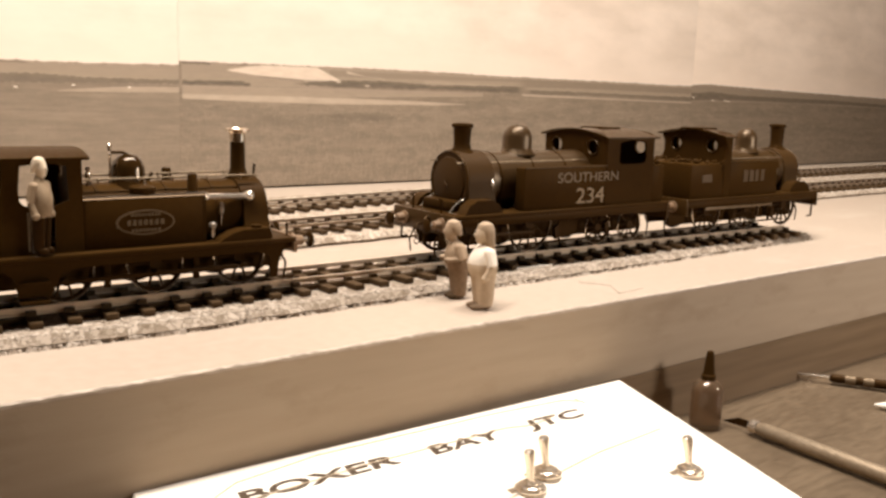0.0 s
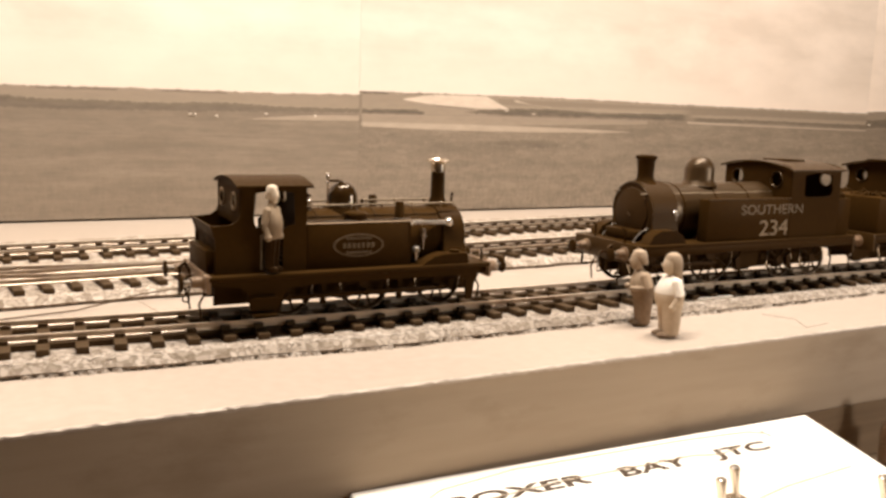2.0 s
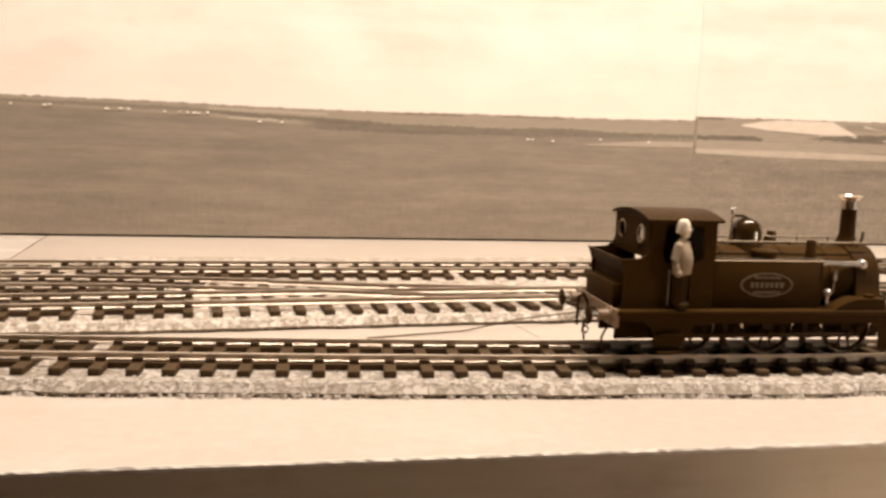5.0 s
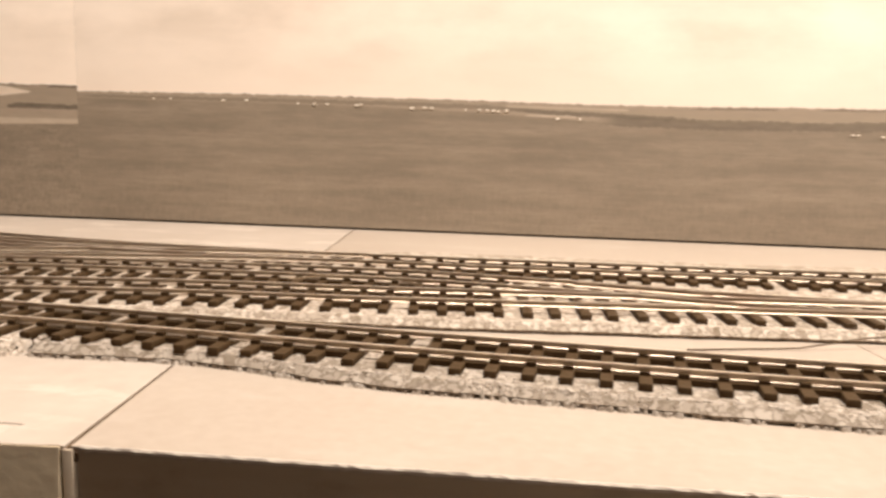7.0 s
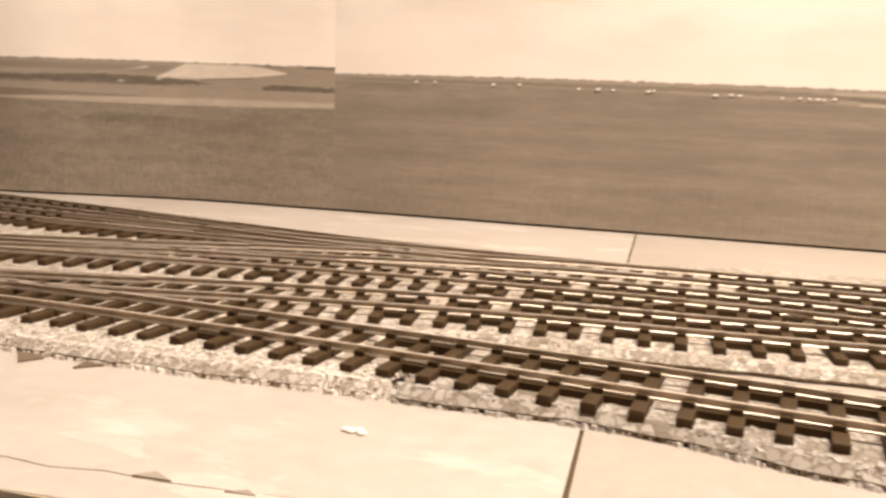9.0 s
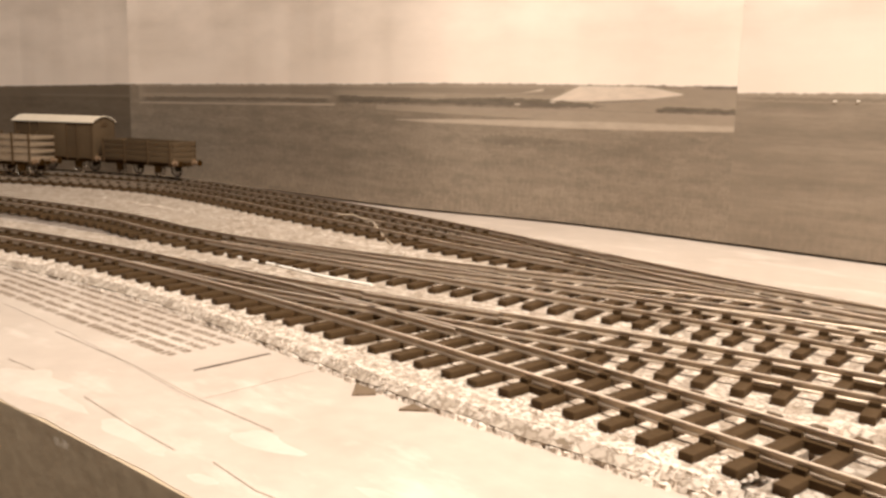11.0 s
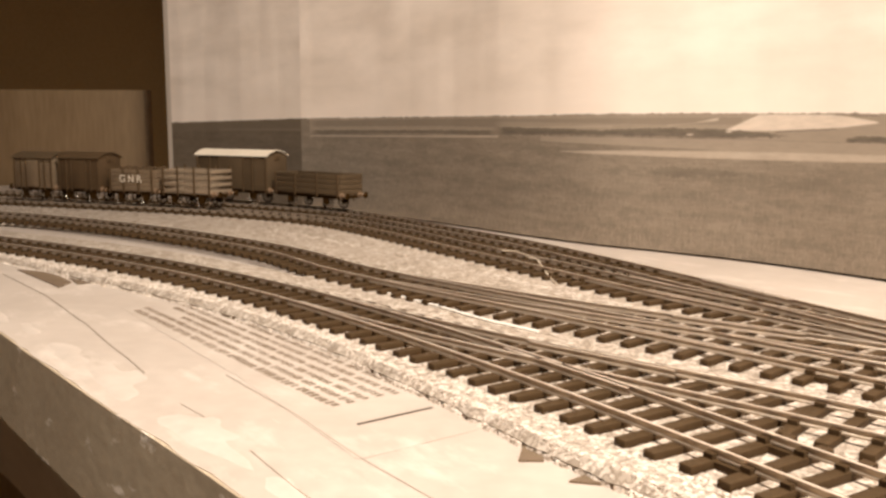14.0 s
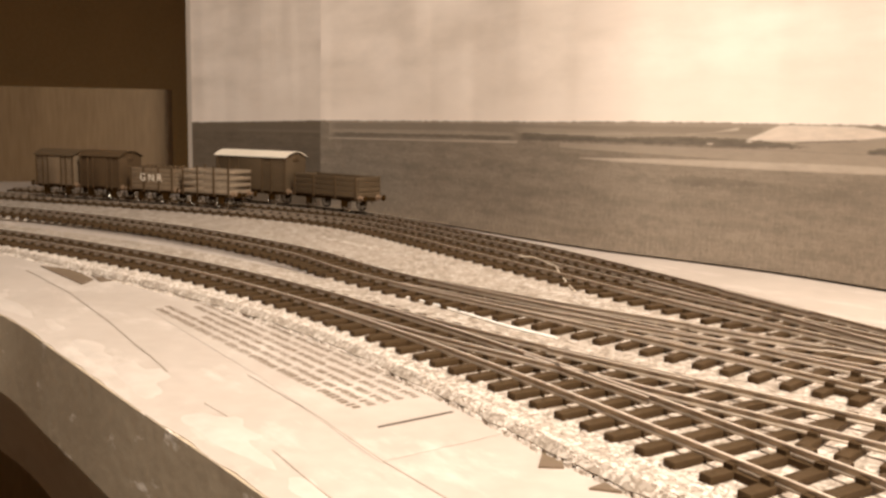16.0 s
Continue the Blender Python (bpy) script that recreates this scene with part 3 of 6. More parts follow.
TRACK_C = [(-9.9, 0.25), (-9.3, 0.62), (-8.6, 1.06), (-8.0, 1.43), (-7.3, 1.79), (-6.6, 2.02), (-5.9, 2.03), (-5.2, 1.97), (-4.5, 1.92), (-3.8, 1.86), (-3.1, 1.845), (-2.3, 1.83), (-1.6, 1.81), (-0.8, 1.82), (0.3, 1.86), (0.9, 1.90), (1.5, 1.98), (2.4, 2.08), (3.6, 2.14), (6.0, 2.17), (8.8, 2.22)]
TRACK_D = [(-10.2, 0.75), (-9.3, 1.30), (-8.4, 1.80), (-7.6, 2.17), (-6.9, 2.34), (-6.0, 2.32), (-5.1, 2.28), (-4.3, 2.16), (-3.6, 2.03), (-2.9, 1.90), (-2.3, 1.83)]
main_t = track("main_track", TRACK_A, "dark-sleepered model track with worn bright rails on cork", skip=((-4.40, -2.75),), seed=1)
turn_t = track("turnout_track", TRACK_DIV, "track curving off the running line over a turnout", skip=((-4.4, -2.75), (-1.05, 0.2)), seed=2)
loop_t = track("loop_track", TRACK_B, "yard track with dark sleepers and dull rails", skip=((-4.60, -2.95), (-1.05, 0.2)), seed=3)
cross_t = track("crossover_track", TRACK_X, "short crossover linking two yard tracks", skip=((-4.7, -1.5),), seed=4)
rear_t = track("rear_track", TRACK_C, "rear yard track along the painted backscene", skip=((-4.10, -1.60),), seed=5)
siding_t = track("siding_track", TRACK_D, "siding beside the backscene holding goods wagons", skip=((-4.10, -2.2),), seed=6)


def timbers(parent, pts, others, x0, x1, seed):
    """Long turnout timbers under a track and the tracks that leave it."""
    r = random.Random(seed)
    far = [spline([(x, y, 0) for x, y in o], 0.02) for o in others]
    for p, h in spline([(x, y, 0) for x, y in pts], 0.083):
        if not x0 < p.x < x1:
            continue
        side = Vector((-h.y, h.x, 0))
        offs = [0.0]
        for line in far:
            q = min(line, key=lambda k: abs((k[0] - p).dot(h)) + 0.2 * (k[0] - p).length)[0]
            if abs((q - p).dot(h)) < 0.05 and abs((q - p).dot(side)) < 0.29:
                offs.append((q - p).dot(side))
        lo, hi = min(offs) - 0.157, max(offs) + 0.157
        ob = new("timber", sleeper_mesh)
        ob.parent = parent
        c = p + side * ((lo + hi) / 2)
        ob.matrix_basis = pose(c.x * U, c.y * U, r.uniform(-0.0001, 0.0001), 0, 0, math.degrees(math.atan2(h.y, h.x)) + r.uniform(-1, 1)) @ Matrix.Diagonal((1.06, (hi - lo) / 0.304, 1, 1))


def guard(parent, pts, off, x0, x1):
    line = [q for q in spline([(x, y, 0) for x, y in pts], 0.04) if x0 < q[0].x < x1]
    part("check_rail", rail_ribbon(B(), line, off), [M_RAIL, M_RAILSIDE], parent, "", False)


timbers(main_t, TRACK_A, [TRACK_DIV], -4.40, -2.75, 31)
timbers(loop_t, TRACK_B, [TRACK_X], -4.60, -2.95, 32)
timbers(turn_t, TRACK_DIV, [TRACK_B], -1.05, 0.2, 33)
timbers(rear_t, TRACK_C, [TRACK_D, TRACK_X], -4.10, -1.60, 34)
IN = GAUGE / 2 - 0.019
for par_, pts_, off_, a_, b_ in ((main_t, TRACK_A, -IN, -3.50, -3.02), (turn_t, TRACK_DIV, IN, -3.50, -3.02), (loop_t, TRACK_B, -IN, -3.50, -3.05), (cross_t, TRACK_X, IN, -3.50, -3.05), (rear_t, TRACK_C, -IN, -3.85, -3.40), (siding_t, TRACK_D, IN, -3.85, -3.40), (turn_t, TRACK_DIV, -IN, -0.85, -0.40), (loop_t, TRACK_B, IN, -0.85, -0.40)):
    guard(par_, pts_, off_, a_, b_)


# ---- printed backscene ----
BS = [(9.6, 3.02), (6.0, 3.02), (2.0, 3.02), (-1.0, 3.02), (-3.4, 3.02), (-4.1, 3.01), (-4.6, 2.93), (-5.1, 2.81), (-5.6, 2.76), (-6.4, 2.735), (-7.1, 2.68), (-7.9, 2.54), (-8.7, 2.32), (-9.3, 2.10), (-9.6, 1.98)]
BS_LINE = spline([(x, y, 0) for x, y in BS], 0.05)
BS_H = 2.7


def ink(r):
    """A sepia print colour of the given lightness."""
    return (r, r * (0.722 + 0.09 * r), r * (0.445 + 0.19 * r))


def photo_material(name, seed, skyline, bands, tone=1.0, crease=0.001, margin=None, mottle=1.0, lightened=1.0):
    """A printed landscape: pale sky with cloud over fields. u runs along the sheet, v is the height, in plan units.
    skyline and the bands' edges are lines of (u, v); a band is (lower edge, upper edge, lightness, strength, roughness of its edges)."""
    m = bpy.data.materials.new(name)
    m.use_nodes = True
    nt = m.node_tree
    n, l = nt.nodes, nt.links
    b = n["Principled BSDF"]
    b.inputs["Roughness"].default_value = 0.72
    uv = n.new("ShaderNodeUVMap")
    uv.uv_map = "sheet"
    sep = n.new("ShaderNodeSeparateXYZ")
    l.new(uv.outputs[0], sep.inputs[0])
    u, v = sep.outputs["X"], sep.outputs["Y"]

    def noise_at(sx, sy, detail=6, rough=0.55, shift=0.0):
        mp = n.new("ShaderNodeMapping")
        mp.inputs["Scale"].default_value = (sx, sy, 1)
        mp.inputs["Location"].default_value = (seed * 3.7 + shift, seed * 1.3 + shift, seed)
        l.new(uv.outputs[0], mp.inputs[0])
        t = n.new("ShaderNodeTexNoise")
        t.inputs["Scale"].default_value, t.inputs["Detail"].default_value, t.inputs["Roughness"].default_value = 1, detail, rough
        l.new(mp.outputs[0], t.inputs["Vector"])
        return t.outputs["Fac"]

    def math_(op, a, c, clamp=False):
        t = n.new("ShaderNodeMath")
        t.operation, t.use_clamp = op, clamp
        for i, q in enumerate((a, c)):
            if isinstance(q, (int, float)):
                t.inputs[i].default_value = q
            else:
                l.new(q, t.inputs[i])
        return t.outputs[0]

    def remap(a, f0, f1, t0=0.0, t1=1.0):
        t = n.new("ShaderNodeMapRange")
        for k, q in zip(("From Min", "From Max", "To Min", "To Max"), (f0, f1, t0, t1)):
            t.inputs[k].default_value = q
        l.new(a, t.inputs["Value"])
        return t.outputs[0]

    def mixc(fac, a, c):
        t = n.new("ShaderNodeMix")
        t.data_type = "RGBA"
        l.new(fac, t.inputs["Factor"])
        for k, q in (("A", a), ("B", c)):
            if isinstance(q, tuple):
                t.inputs[k].default_value = (*q, 1)
            else:
                l.new(q, t.inputs[k])
        return t.outputs["Result"]

    along = math_("DIVIDE", u, 5.0)

    def line(pts):
        """Height of a broken line over u."""
        r = n.new("ShaderNodeValToRGB")
        els = r.color_ramp.elements
        els[1].position, els[1].color = min(1.0, pts[-1][0] / 5.0), (pts[-1][1],) * 3 + (1,)
        els[0].position, els[0].color = pts[0][0] / 5.0, (pts[0][1],) * 3 + (1,)
        for a, z in pts[1:-1]:
            els.new(a / 5.0).color = (z, z, z, 1)
        l.new(along, r.inputs[0])
        return r.outputs[0]

    # fields, streaked along the sheet, tufted towards the foot
    grass = mixc(remap(noise_at(1.2, 14), 0.35, 0.68), ink(0.212), ink(0.298))
    grass = mixc(remap(noise_at(9, 60, 3), 0.42, 0.75, 0, 0.35), grass, ink(0.164))
    grass = mixc(remap(noise_at(4, 17, 5, 0.68), 0.42, 0.60, 0, 0.24), grass, ink(0.164))
    grass = mixc(remap(noise_at(7, 19, 5, 0.75, 3.0), 0.50, 0.64, 0, 0.48 * mottle), grass, ink(0.335))
    grass = mixc(remap(noise_at(5, 13, 5, 0.75, 7.0), 0.52, 0.64, 0, 0.44 * mottle), grass, ink(0.150))
    grass = mixc(remap(noise_at(26, 42, 3, 0.7, 6.0), 0.55, 0.68, 0, 0.40 * mottle), grass, ink(0.145))
    tuft = math_("MULTIPLY", remap(noise_at(44, 15, 4, 0.7, 5.0), 0.48, 0.66), remap(v, 0.05, 0.42, 0.22, 0.0))
    grass = mixc(tuft, grass, ink(0.335))
    tuft = math_("MULTIPLY", remap(noise_at(38, 12, 4, 0.7, 9.0), 0.52, 0.68), remap(v, 0.05, 0.40, 0.22, 0.0))
    ground = mixc(tuft, grass, ink(0.145))
    blade = remap(v, 0.03, 0.52, 0.55 * mottle, 0.12 * mottle)
    ground = mixc(math_("MULTIPLY", remap(noise_at(58, 17, 3, 0.75, 12.0), 0.53, 0.64), blade), ground, ink(0.335))
    ground = mixc(math_("MULTIPLY", remap(noise_at(64, 20, 3, 0.75, 15.0), 0.54, 0.64), blade), ground, ink(0.140))
    fray = noise_at(34, 10, 5, 0.7)
    blot = noise_at(11, 40, 4, 0.65, 2.0)
    for low, high, value, amount, rough in bands:
        va = math_("ADD", v, remap(fray, 0.25, 0.75, -rough, rough)) if rough else v
        up = remap(math_("SUBTRACT", va, line(low)), -0.004, 0.005)
        down = remap(math_("SUBTRACT", line(high), va), -0.003, 0.005)
        mask = math_("MULTIPLY", up, down)
        fade = 0.10 if rough > 0.0045 and low[-1][0] - low[0][0] > 0.5 else 0.012
        ends = math_("MULTIPLY", remap(u, low[0][0] - 0.004, low[0][0] + (fade if low[0][0] > 0 else 0.004)), remap(u, low[-1][0] - fade, low[-1][0] + 0.004, 1, 0))
        mask = math_("MULTIPLY", math_("MULTIPLY", mask, ends), remap(blot, 0.30, 0.62, 0.72 * amount, amount))
        ground = mixc(mask, ground, ink(value))
    # cloud, in soft heaps and streaks
    heap = remap(noise_at(1.5, 3.2, 6, 0.55), 0.40, 0.66)
    wisp = remap(noise_at(0.8, 5.0, 5, 0.6, 4.0), 0.42, 0.70)
    # A factor on the sky's colours stands in for sheen and uneven light.
    sky = mixc(heap, tuple(c * lightened for c in (0.64, 0.508, 0.385)), tuple(c * lightened for c in (0.835, 0.680, 0.535)))
    sky = mixc(math_("MULTIPLY", wisp, 0.5), sky, tuple(c * lightened for c in (0.85, 0.700, 0.560)))
    sky = mixc(remap(math_("SUBTRACT", v, line(skyline)), 0.0, 0.35, 0.8, 0.25), sky, tuple(c * lightened for c in (0.81, 0.655, 0.51)))
    edge = math_("SUBTRACT", math_("ADD", v, remap(noise_at(22, 0.01, 5, 0.75), 0.34, 0.72, 0.0030, -0.0085)), line(skyline))
    # Tone below 1 darkens the fields; the far sheet uses it as shade.
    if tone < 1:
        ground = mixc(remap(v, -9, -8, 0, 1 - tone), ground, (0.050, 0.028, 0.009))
    col = mixc(remap(edge, -0.003, 0.006), ground, sky)
    if margin:
        col = mixc(remap(u, margin - 0.004, margin + 0.004), col, (0.50, 0.40, 0.30))
    l.new(col, b.inputs["Base Color"])
    bp = n.new("ShaderNodeBump")
    bp.inputs["Strength"].default_value, bp.inputs["Distance"].default_value = 0.5, crease
    l.new(noise_at(1.7, 0.2, 2), bp.inputs["Height"])
    l.new(bp.outputs[0], b.inputs["Normal"])
    return m


def sheet(name, xa, xb, u_of, mat, label, lift=0.0, bulges=()):
    """A sheet of the printed backscene between two plan x; u_of gives the printed position."""
    pts = [q for q in BS_LINE if min(xa, xb) - 0.03 <= q[0].x <= max(xa, xb) + 0.03]
    dist, run = [0.0], 0.0
    for a, c in zip(pts, pts[1:]):
        run += (c[0] - a[0]).length
        dist.append(run)
    bm = B()
    uvl = bm.loops.layers.uv.new("sheet")
    cols = []
    rows = [0.012] + [0.25 * k for k in range(1, 11)] + [BS_H]
    for (p, h), d in zip(pts, dist):
        out = Vector((-h.y, h.x, 0)) * (1 if h.x < 0 else -1)
        f = p + out * (0.0 + lift)
        bk = p - out * 0.012
        ss = [sum(a * math.exp(-((d - c - 0.1 * (BS_H - z)) / w) ** 2) for c, w, a in bulges) * max(0.0, (z - 0.72) / 1.5) for z in rows]
        cols.append(([bm.verts.new(f + out * k + Vector((0, 0, z))) for z, k in zip(rows, ss)], [bm.verts.new(bk + out * k + Vector((0, 0, z))) for z, k in zip(rows, ss)], d))
    for (fa, ba, da), (fb, bb, db) in zip(cols, cols[1:]):
        for k in range(len(rows) - 1):
            for va, vb in ((fa, fb), (ba, bb)):
                face = bm.faces.new((va[k], vb[k], vb[k + 1], va[k + 1]))
                for lp, (d, z) in zip(face.loops, ((da, rows[k]), (db, rows[k]), (db, rows[k + 1]), (da, rows[k + 1]))):
                    lp[uvl].uv = (u_of(d), z)
        bm.faces.new((fa[-1], fb[-1], bb[-1], ba[-1]))
        bm.faces.new((fa[0], fb[0], bb[0], ba[0]))
    for f, k, d in (cols[0], cols[-1]):
        for i in range(len(rows) - 1):
            bm.faces.new((f[i], f[i + 1], k[i + 1], k[i]))
    ob = part(name, bm, mat, None, "", False)
    return tagged(ob, label, "backscene", "", "structure")


# the hill print, its joint end at u = 0; the second copy is hung mirrored
HILL_SKY = [(0.0, 0.702), (0.26, 0.700), (0.44, 0.704), (0.82, 0.706), (1.3, 0.709), (1.66, 0.706), (2.1, 0.702), (2.6, 0.699), (3.2, 0.697), (4.5, 0.690)]
HILLS = [
    ([(0.0, 0.575), (0.4, 0.580), (1.0, 0.588), (1.7, 0.594), (2.5, 0.588), (3.7, 0.582), (4.5, 0.580)], HILL_SKY, 0.345, 0.85, 0.004),
    ([(0.0, 0.640), (0.25, 0.650), (0.45, 0.628)], [(0.0, 0.694), (0.25, 0.690), (0.45, 0.640)], 0.30, 0.6, 0.003),
    ([(0.90, 0.655), (1.3, 0.655), (2.0, 0.664), (2.5, 0.668)], [(0.90, 0.690), (1.3, 0.690), (2.0, 0.686), (2.5, 0.688)], 0.235, 0.7, 0.004),
    ([(2.4, 0.636), (3.2, 0.640), (4.5, 0.630)], [(2.4, 0.690), (3.2, 0.688), (4.5, 0.676)], 0.215, 0.8, 0.005),
    ([(0.257, 0.664), (0.44, 0.642), (0.72, 0.628), (0.985, 0.628)], [(0.257, 0.670), (0.44, 0.701), (0.82, 0.704), (0.90, 0.668), (0.985, 0.632)], 0.70, 1.0, 0.001),
    ([(1.02, 0.676), (1.30, 0.648)], [(1.02, 0.692), (1.15, 0.664), (1.30, 0.652)], 0.58, 0.9, 0.001),
    ([(1.6, 0.640), (2.3, 0.632)], [(1.6, 0.650), (2.3, 0.640)], 0.46, 0.7, 0.002),
    ([(0.30, 0.690), (0.46, 0.698)], [(0.30, 0.699), (0.46, 0.706)], 0.20, 0.8, 0.003),
    ([(0.0, 0.690), (0.165, 0.692)], [(0.0, 0.716), (0.165, 0.712)], 0.115, 1.0, 0.004),
    ([(0.255, 0.692), (0.30, 0.692)], [(0.255, 0.712), (0.30, 0.704)], 0.18, 1.0, 0.003),
    ([(0.44, 0.636), (0.74, 0.622)], [(0.44, 0.642), (0.74, 0.630)], 0.125, 0.9, 0.006),
    ([(0.0, 0.578), (0.40, 0.582)], [(0.0, 0.604), (0.20, 0.608), (0.34, 0.612), (0.40, 0.596)], 0.115, 0.95, 0.007),
    ([(0.66, 0.600), (1.0, 0.590), (1.7, 0.596), (2.5, 0.590)], [(0.66, 0.610), (0.95, 0.632), (1.3, 0.640), (1.7, 0.624), (2.08, 0.634), (2.5, 0.640)], 0.12, 0.95, 0.008),
    ([(2.45, 0.588), (3.4, 0.590), (4.5, 0.570)], [(2.45, 0.618), (3.4, 0.612), (4.5, 0.604)], 0.135, 0.9, 0.008),
    ([(2.45, 0.574), (3.0, 0.570), (3.9, 0.560), (4.5, 0.556)], [(2.45, 0.588), (3.0, 0.580), (3.9, 0.570), (4.5, 0.564)], 0.52, 0.9, 0.002),
    ([(0.0, 0.530), (1.0, 0.532), (2.1, 0.560)], [(0.0, 0.578), (0.5, 0.580), (1.0, 0.587), (2.1, 0.588)], 0.37, 0.8, 0.002),
    ([(0.0, 0.505), (0.45, 0.495), (1.0, 0.491), (1.65, 0.497), (1.95, 0.504)], [(0.0, 0.532), (0.45, 0.533), (1.0, 0.530), (1.65, 0.518), (1.95, 0.508)], 0.50, 0.9, 0.002),
    ([(0.82, 0.418), (1.05, 0.400), (1.25, 0.392), (1.46, 0.418)], [(0.82, 0.424), (1.05, 0.440), (1.28, 0.446), (1.46, 0.428)], 0.135, 0.62, 0.016),
    ([(0.95, 0.618), (0.985, 0.618)], [(0.95, 0.630), (0.985, 0.626)], 0.75, 0.9, 0.0),
    ([(1.15, 0.602), (1.19, 0.602)], [(1.15, 0.612), (1.19, 0.611)], 0.70, 0.8, 0.0),
]
PLAIN_SKY = [(0.0, 0.680), (0.5, 0.669), (1.1, 0.669), (1.65, 0.661), (2.2, 0.661), (2.8, 0.669), (3.4, 0.674), (4.0, 0.676), (4.85, 0.672)]
PLAIN = [
    ([(0.0, 0.575), (1.0, 0.570), (2.0, 0.572), (2.6, 0.606), (3.4, 0.634), (4.85, 0.640)], PLAIN_SKY, 0.33, 0.85, 0.004),
    ([(0.75, 0.660), (1.10, 0.660)], [(0.75, 0.668), (1.10, 0.670)], 0.14, 0.9, 0.002),
    ([(1.30, 0.656), (1.68, 0.652)], [(1.30, 0.666), (1.68, 0.660)], 0.14, 0.9, 0.002),
    ([(2.0, 0.636), (2.6, 0.646)], [(2.0, 0.646), (2.6, 0.654)], 0.50, 0.8, 0.002),
    ([(0.0, 0.580), (0.45, 0.572), (1.07, 0.562), (1.6, 0.556), (2.15, 0.566)], [(0.0, 0.604), (0.45, 0.602), (0.77, 0.616), (1.07, 0.602), (1.5, 0.606), (2.15, 0.606)], 0.145, 0.9, 0.010),
    ([(1.7, 0.592), (2.4, 0.612), (2.7, 0.636)], [(1.7, 0.612), (2.4, 0.634), (2.7, 0.646)], 0.135, 0.9, 0.006),
    ([(2.6, 0.630), (3.4, 0.640), (4.85, 0.646)], [(2.6, 0.652), (3.4, 0.660), (4.85, 0.660)], 0.17, 0.75, 0.007),
    ([(2.25, 0.598), (2.50, 0.604)], [(2.25, 0.606), (2.50, 0.610)], 0.62, 0.85, 0.002),
    ([(0.0, 0.536), (0.30, 0.532), (0.62, 0.528)], [(0.0, 0.566), (0.30, 0.560), (0.62, 0.534)], 0.42, 0.9, 0.002),
    ([(0.22, 0.522), (0.66, 0.518)], [(0.22, 0.528), (0.66, 0.526)], 0.17, 0.6, 0.001),
    ([(0.3, 0.430), (4.6, 0.462)], [(0.3, 0.434), (4.6, 0.466)], 0.17, 0.6, 0.001),
    ([(1.6, 0.505), (3.6, 0.520)], [(1.6, 0.508), (3.6, 0.523)], 0.18, 0.4, 0.001),
]
LOW_SKY = [(0.0, 0.706), (0.3, 0.714), (0.6, 0.706), (1.5, 0.686), (3.9, 0.645)]
LOW = [
    ([(0.0, 0.570), (1.5, 0.580), (3.9, 0.548)], LOW_SKY, 0.31, 0.85, 0.004),
    ([(0.0, 0.580), (0.6, 0.592), (2.3, 0.585), (3.9, 0.556)], [(0.0, 0.640), (0.3, 0.658), (0.7, 0.636), (2.3, 0.622), (3.9, 0.580)], 0.125, 0.9, 0.010),
]
FAR_SKY = [(0.0, 0.690), (0.25, 0.684), (0.6, 0.676), (1.1, 0.664), (1.9, 0.648)]
FAR = [
    ([(0.0, 0.590), (1.9, 0.575)], FAR_SKY, 0.27, 0.8, 0.004),
    ([(0.0, 0.600), (1.0, 0.596)], [(0.0, 0.612), (1.0, 0.606)], 0.42, 0.7, 0.002),
]
PH_HILL = photo_material("photo_hills", 1.0, HILL_SKY, HILLS, 0.97)
# Sky raised in colour here for the curved sheet's sheen.
PH_HILL_L = photo_material("photo_hills_mirrored", 1.0, HILL_SKY, HILLS, 1.0, 0.005, None, 1.0, 1.13)
PH_PLAIN = photo_material("photo_plain", 4.0, PLAIN_SKY, PLAIN, 1.0, 0.001, None, 0.3, 1.03)
# Shade on this bent end is put into the print's colour.
PH_SHADED = photo_material("photo_far", 7.0, FAR_SKY, FAR, 0.45, 0.008, 1.595)
PH_LOW = photo_material("photo_low", 9.0, LOW_SKY, LOW, 0.9, 0.001, None, 1.0, 1.10)
J_A, J_B, J_C, J_Y = -3.39, 1.445, 5.78, -7.95
sheet("backdrop_1", 9.6, J_C, lambda d: 3.82 - d, PH_LOW, "printed landscape sheet with fields under a cloudy sky")
sheet("backdrop_2", J_C, J_B, lambda d: 4.335 - d, PH_HILL, "printed landscape sheet with a pale hill field", 0.0015)
sheet("backdrop_3", J_B, J_A, lambda d: d, PH_PLAIN, "printed landscape sheet of wide fields and a far village")
sheet("backdrop_4", J_A, J_Y, lambda d: d, PH_HILL_L, "printed landscape sheet mirrored beside the joint", 0.0015, ((1.1, 0.16, 0.02), (2.3, 0.2, 0.03), (3.4, 0.15, 0.03)))
sheet("backdrop_5", J_Y, -9.54, lambda d: d, PH_SHADED, "buckled end of the printed backscene, shade toned into its fields", 0.0, ((0.62, 0.22, 0.05), (0.2, 0.18, 0.02)))
slab("backscene_board", -4.2, 9.6, 3.06, 3.14, 0.0, BS_H, M_SHEET, "wooden board that carries the backscene", "board")

wp = thing("wooden_panel", -11.9, 1.64, -7.0, math.degrees(math.atan2(1.58, 1.11)), "upright brown veneered wooden panel past the layout's end", "panel")
part("sheet", box(B(), -1.6, 0.955, -0.10, 0.10, 0, 8.0, 0.02), M_SHEET, wp)
part("edge_band", box(B(), 0.957, 0.972, -0.10, 0.10, 0, 8.0, 0.003), M_BATTEN, wp, "dark banded edge")


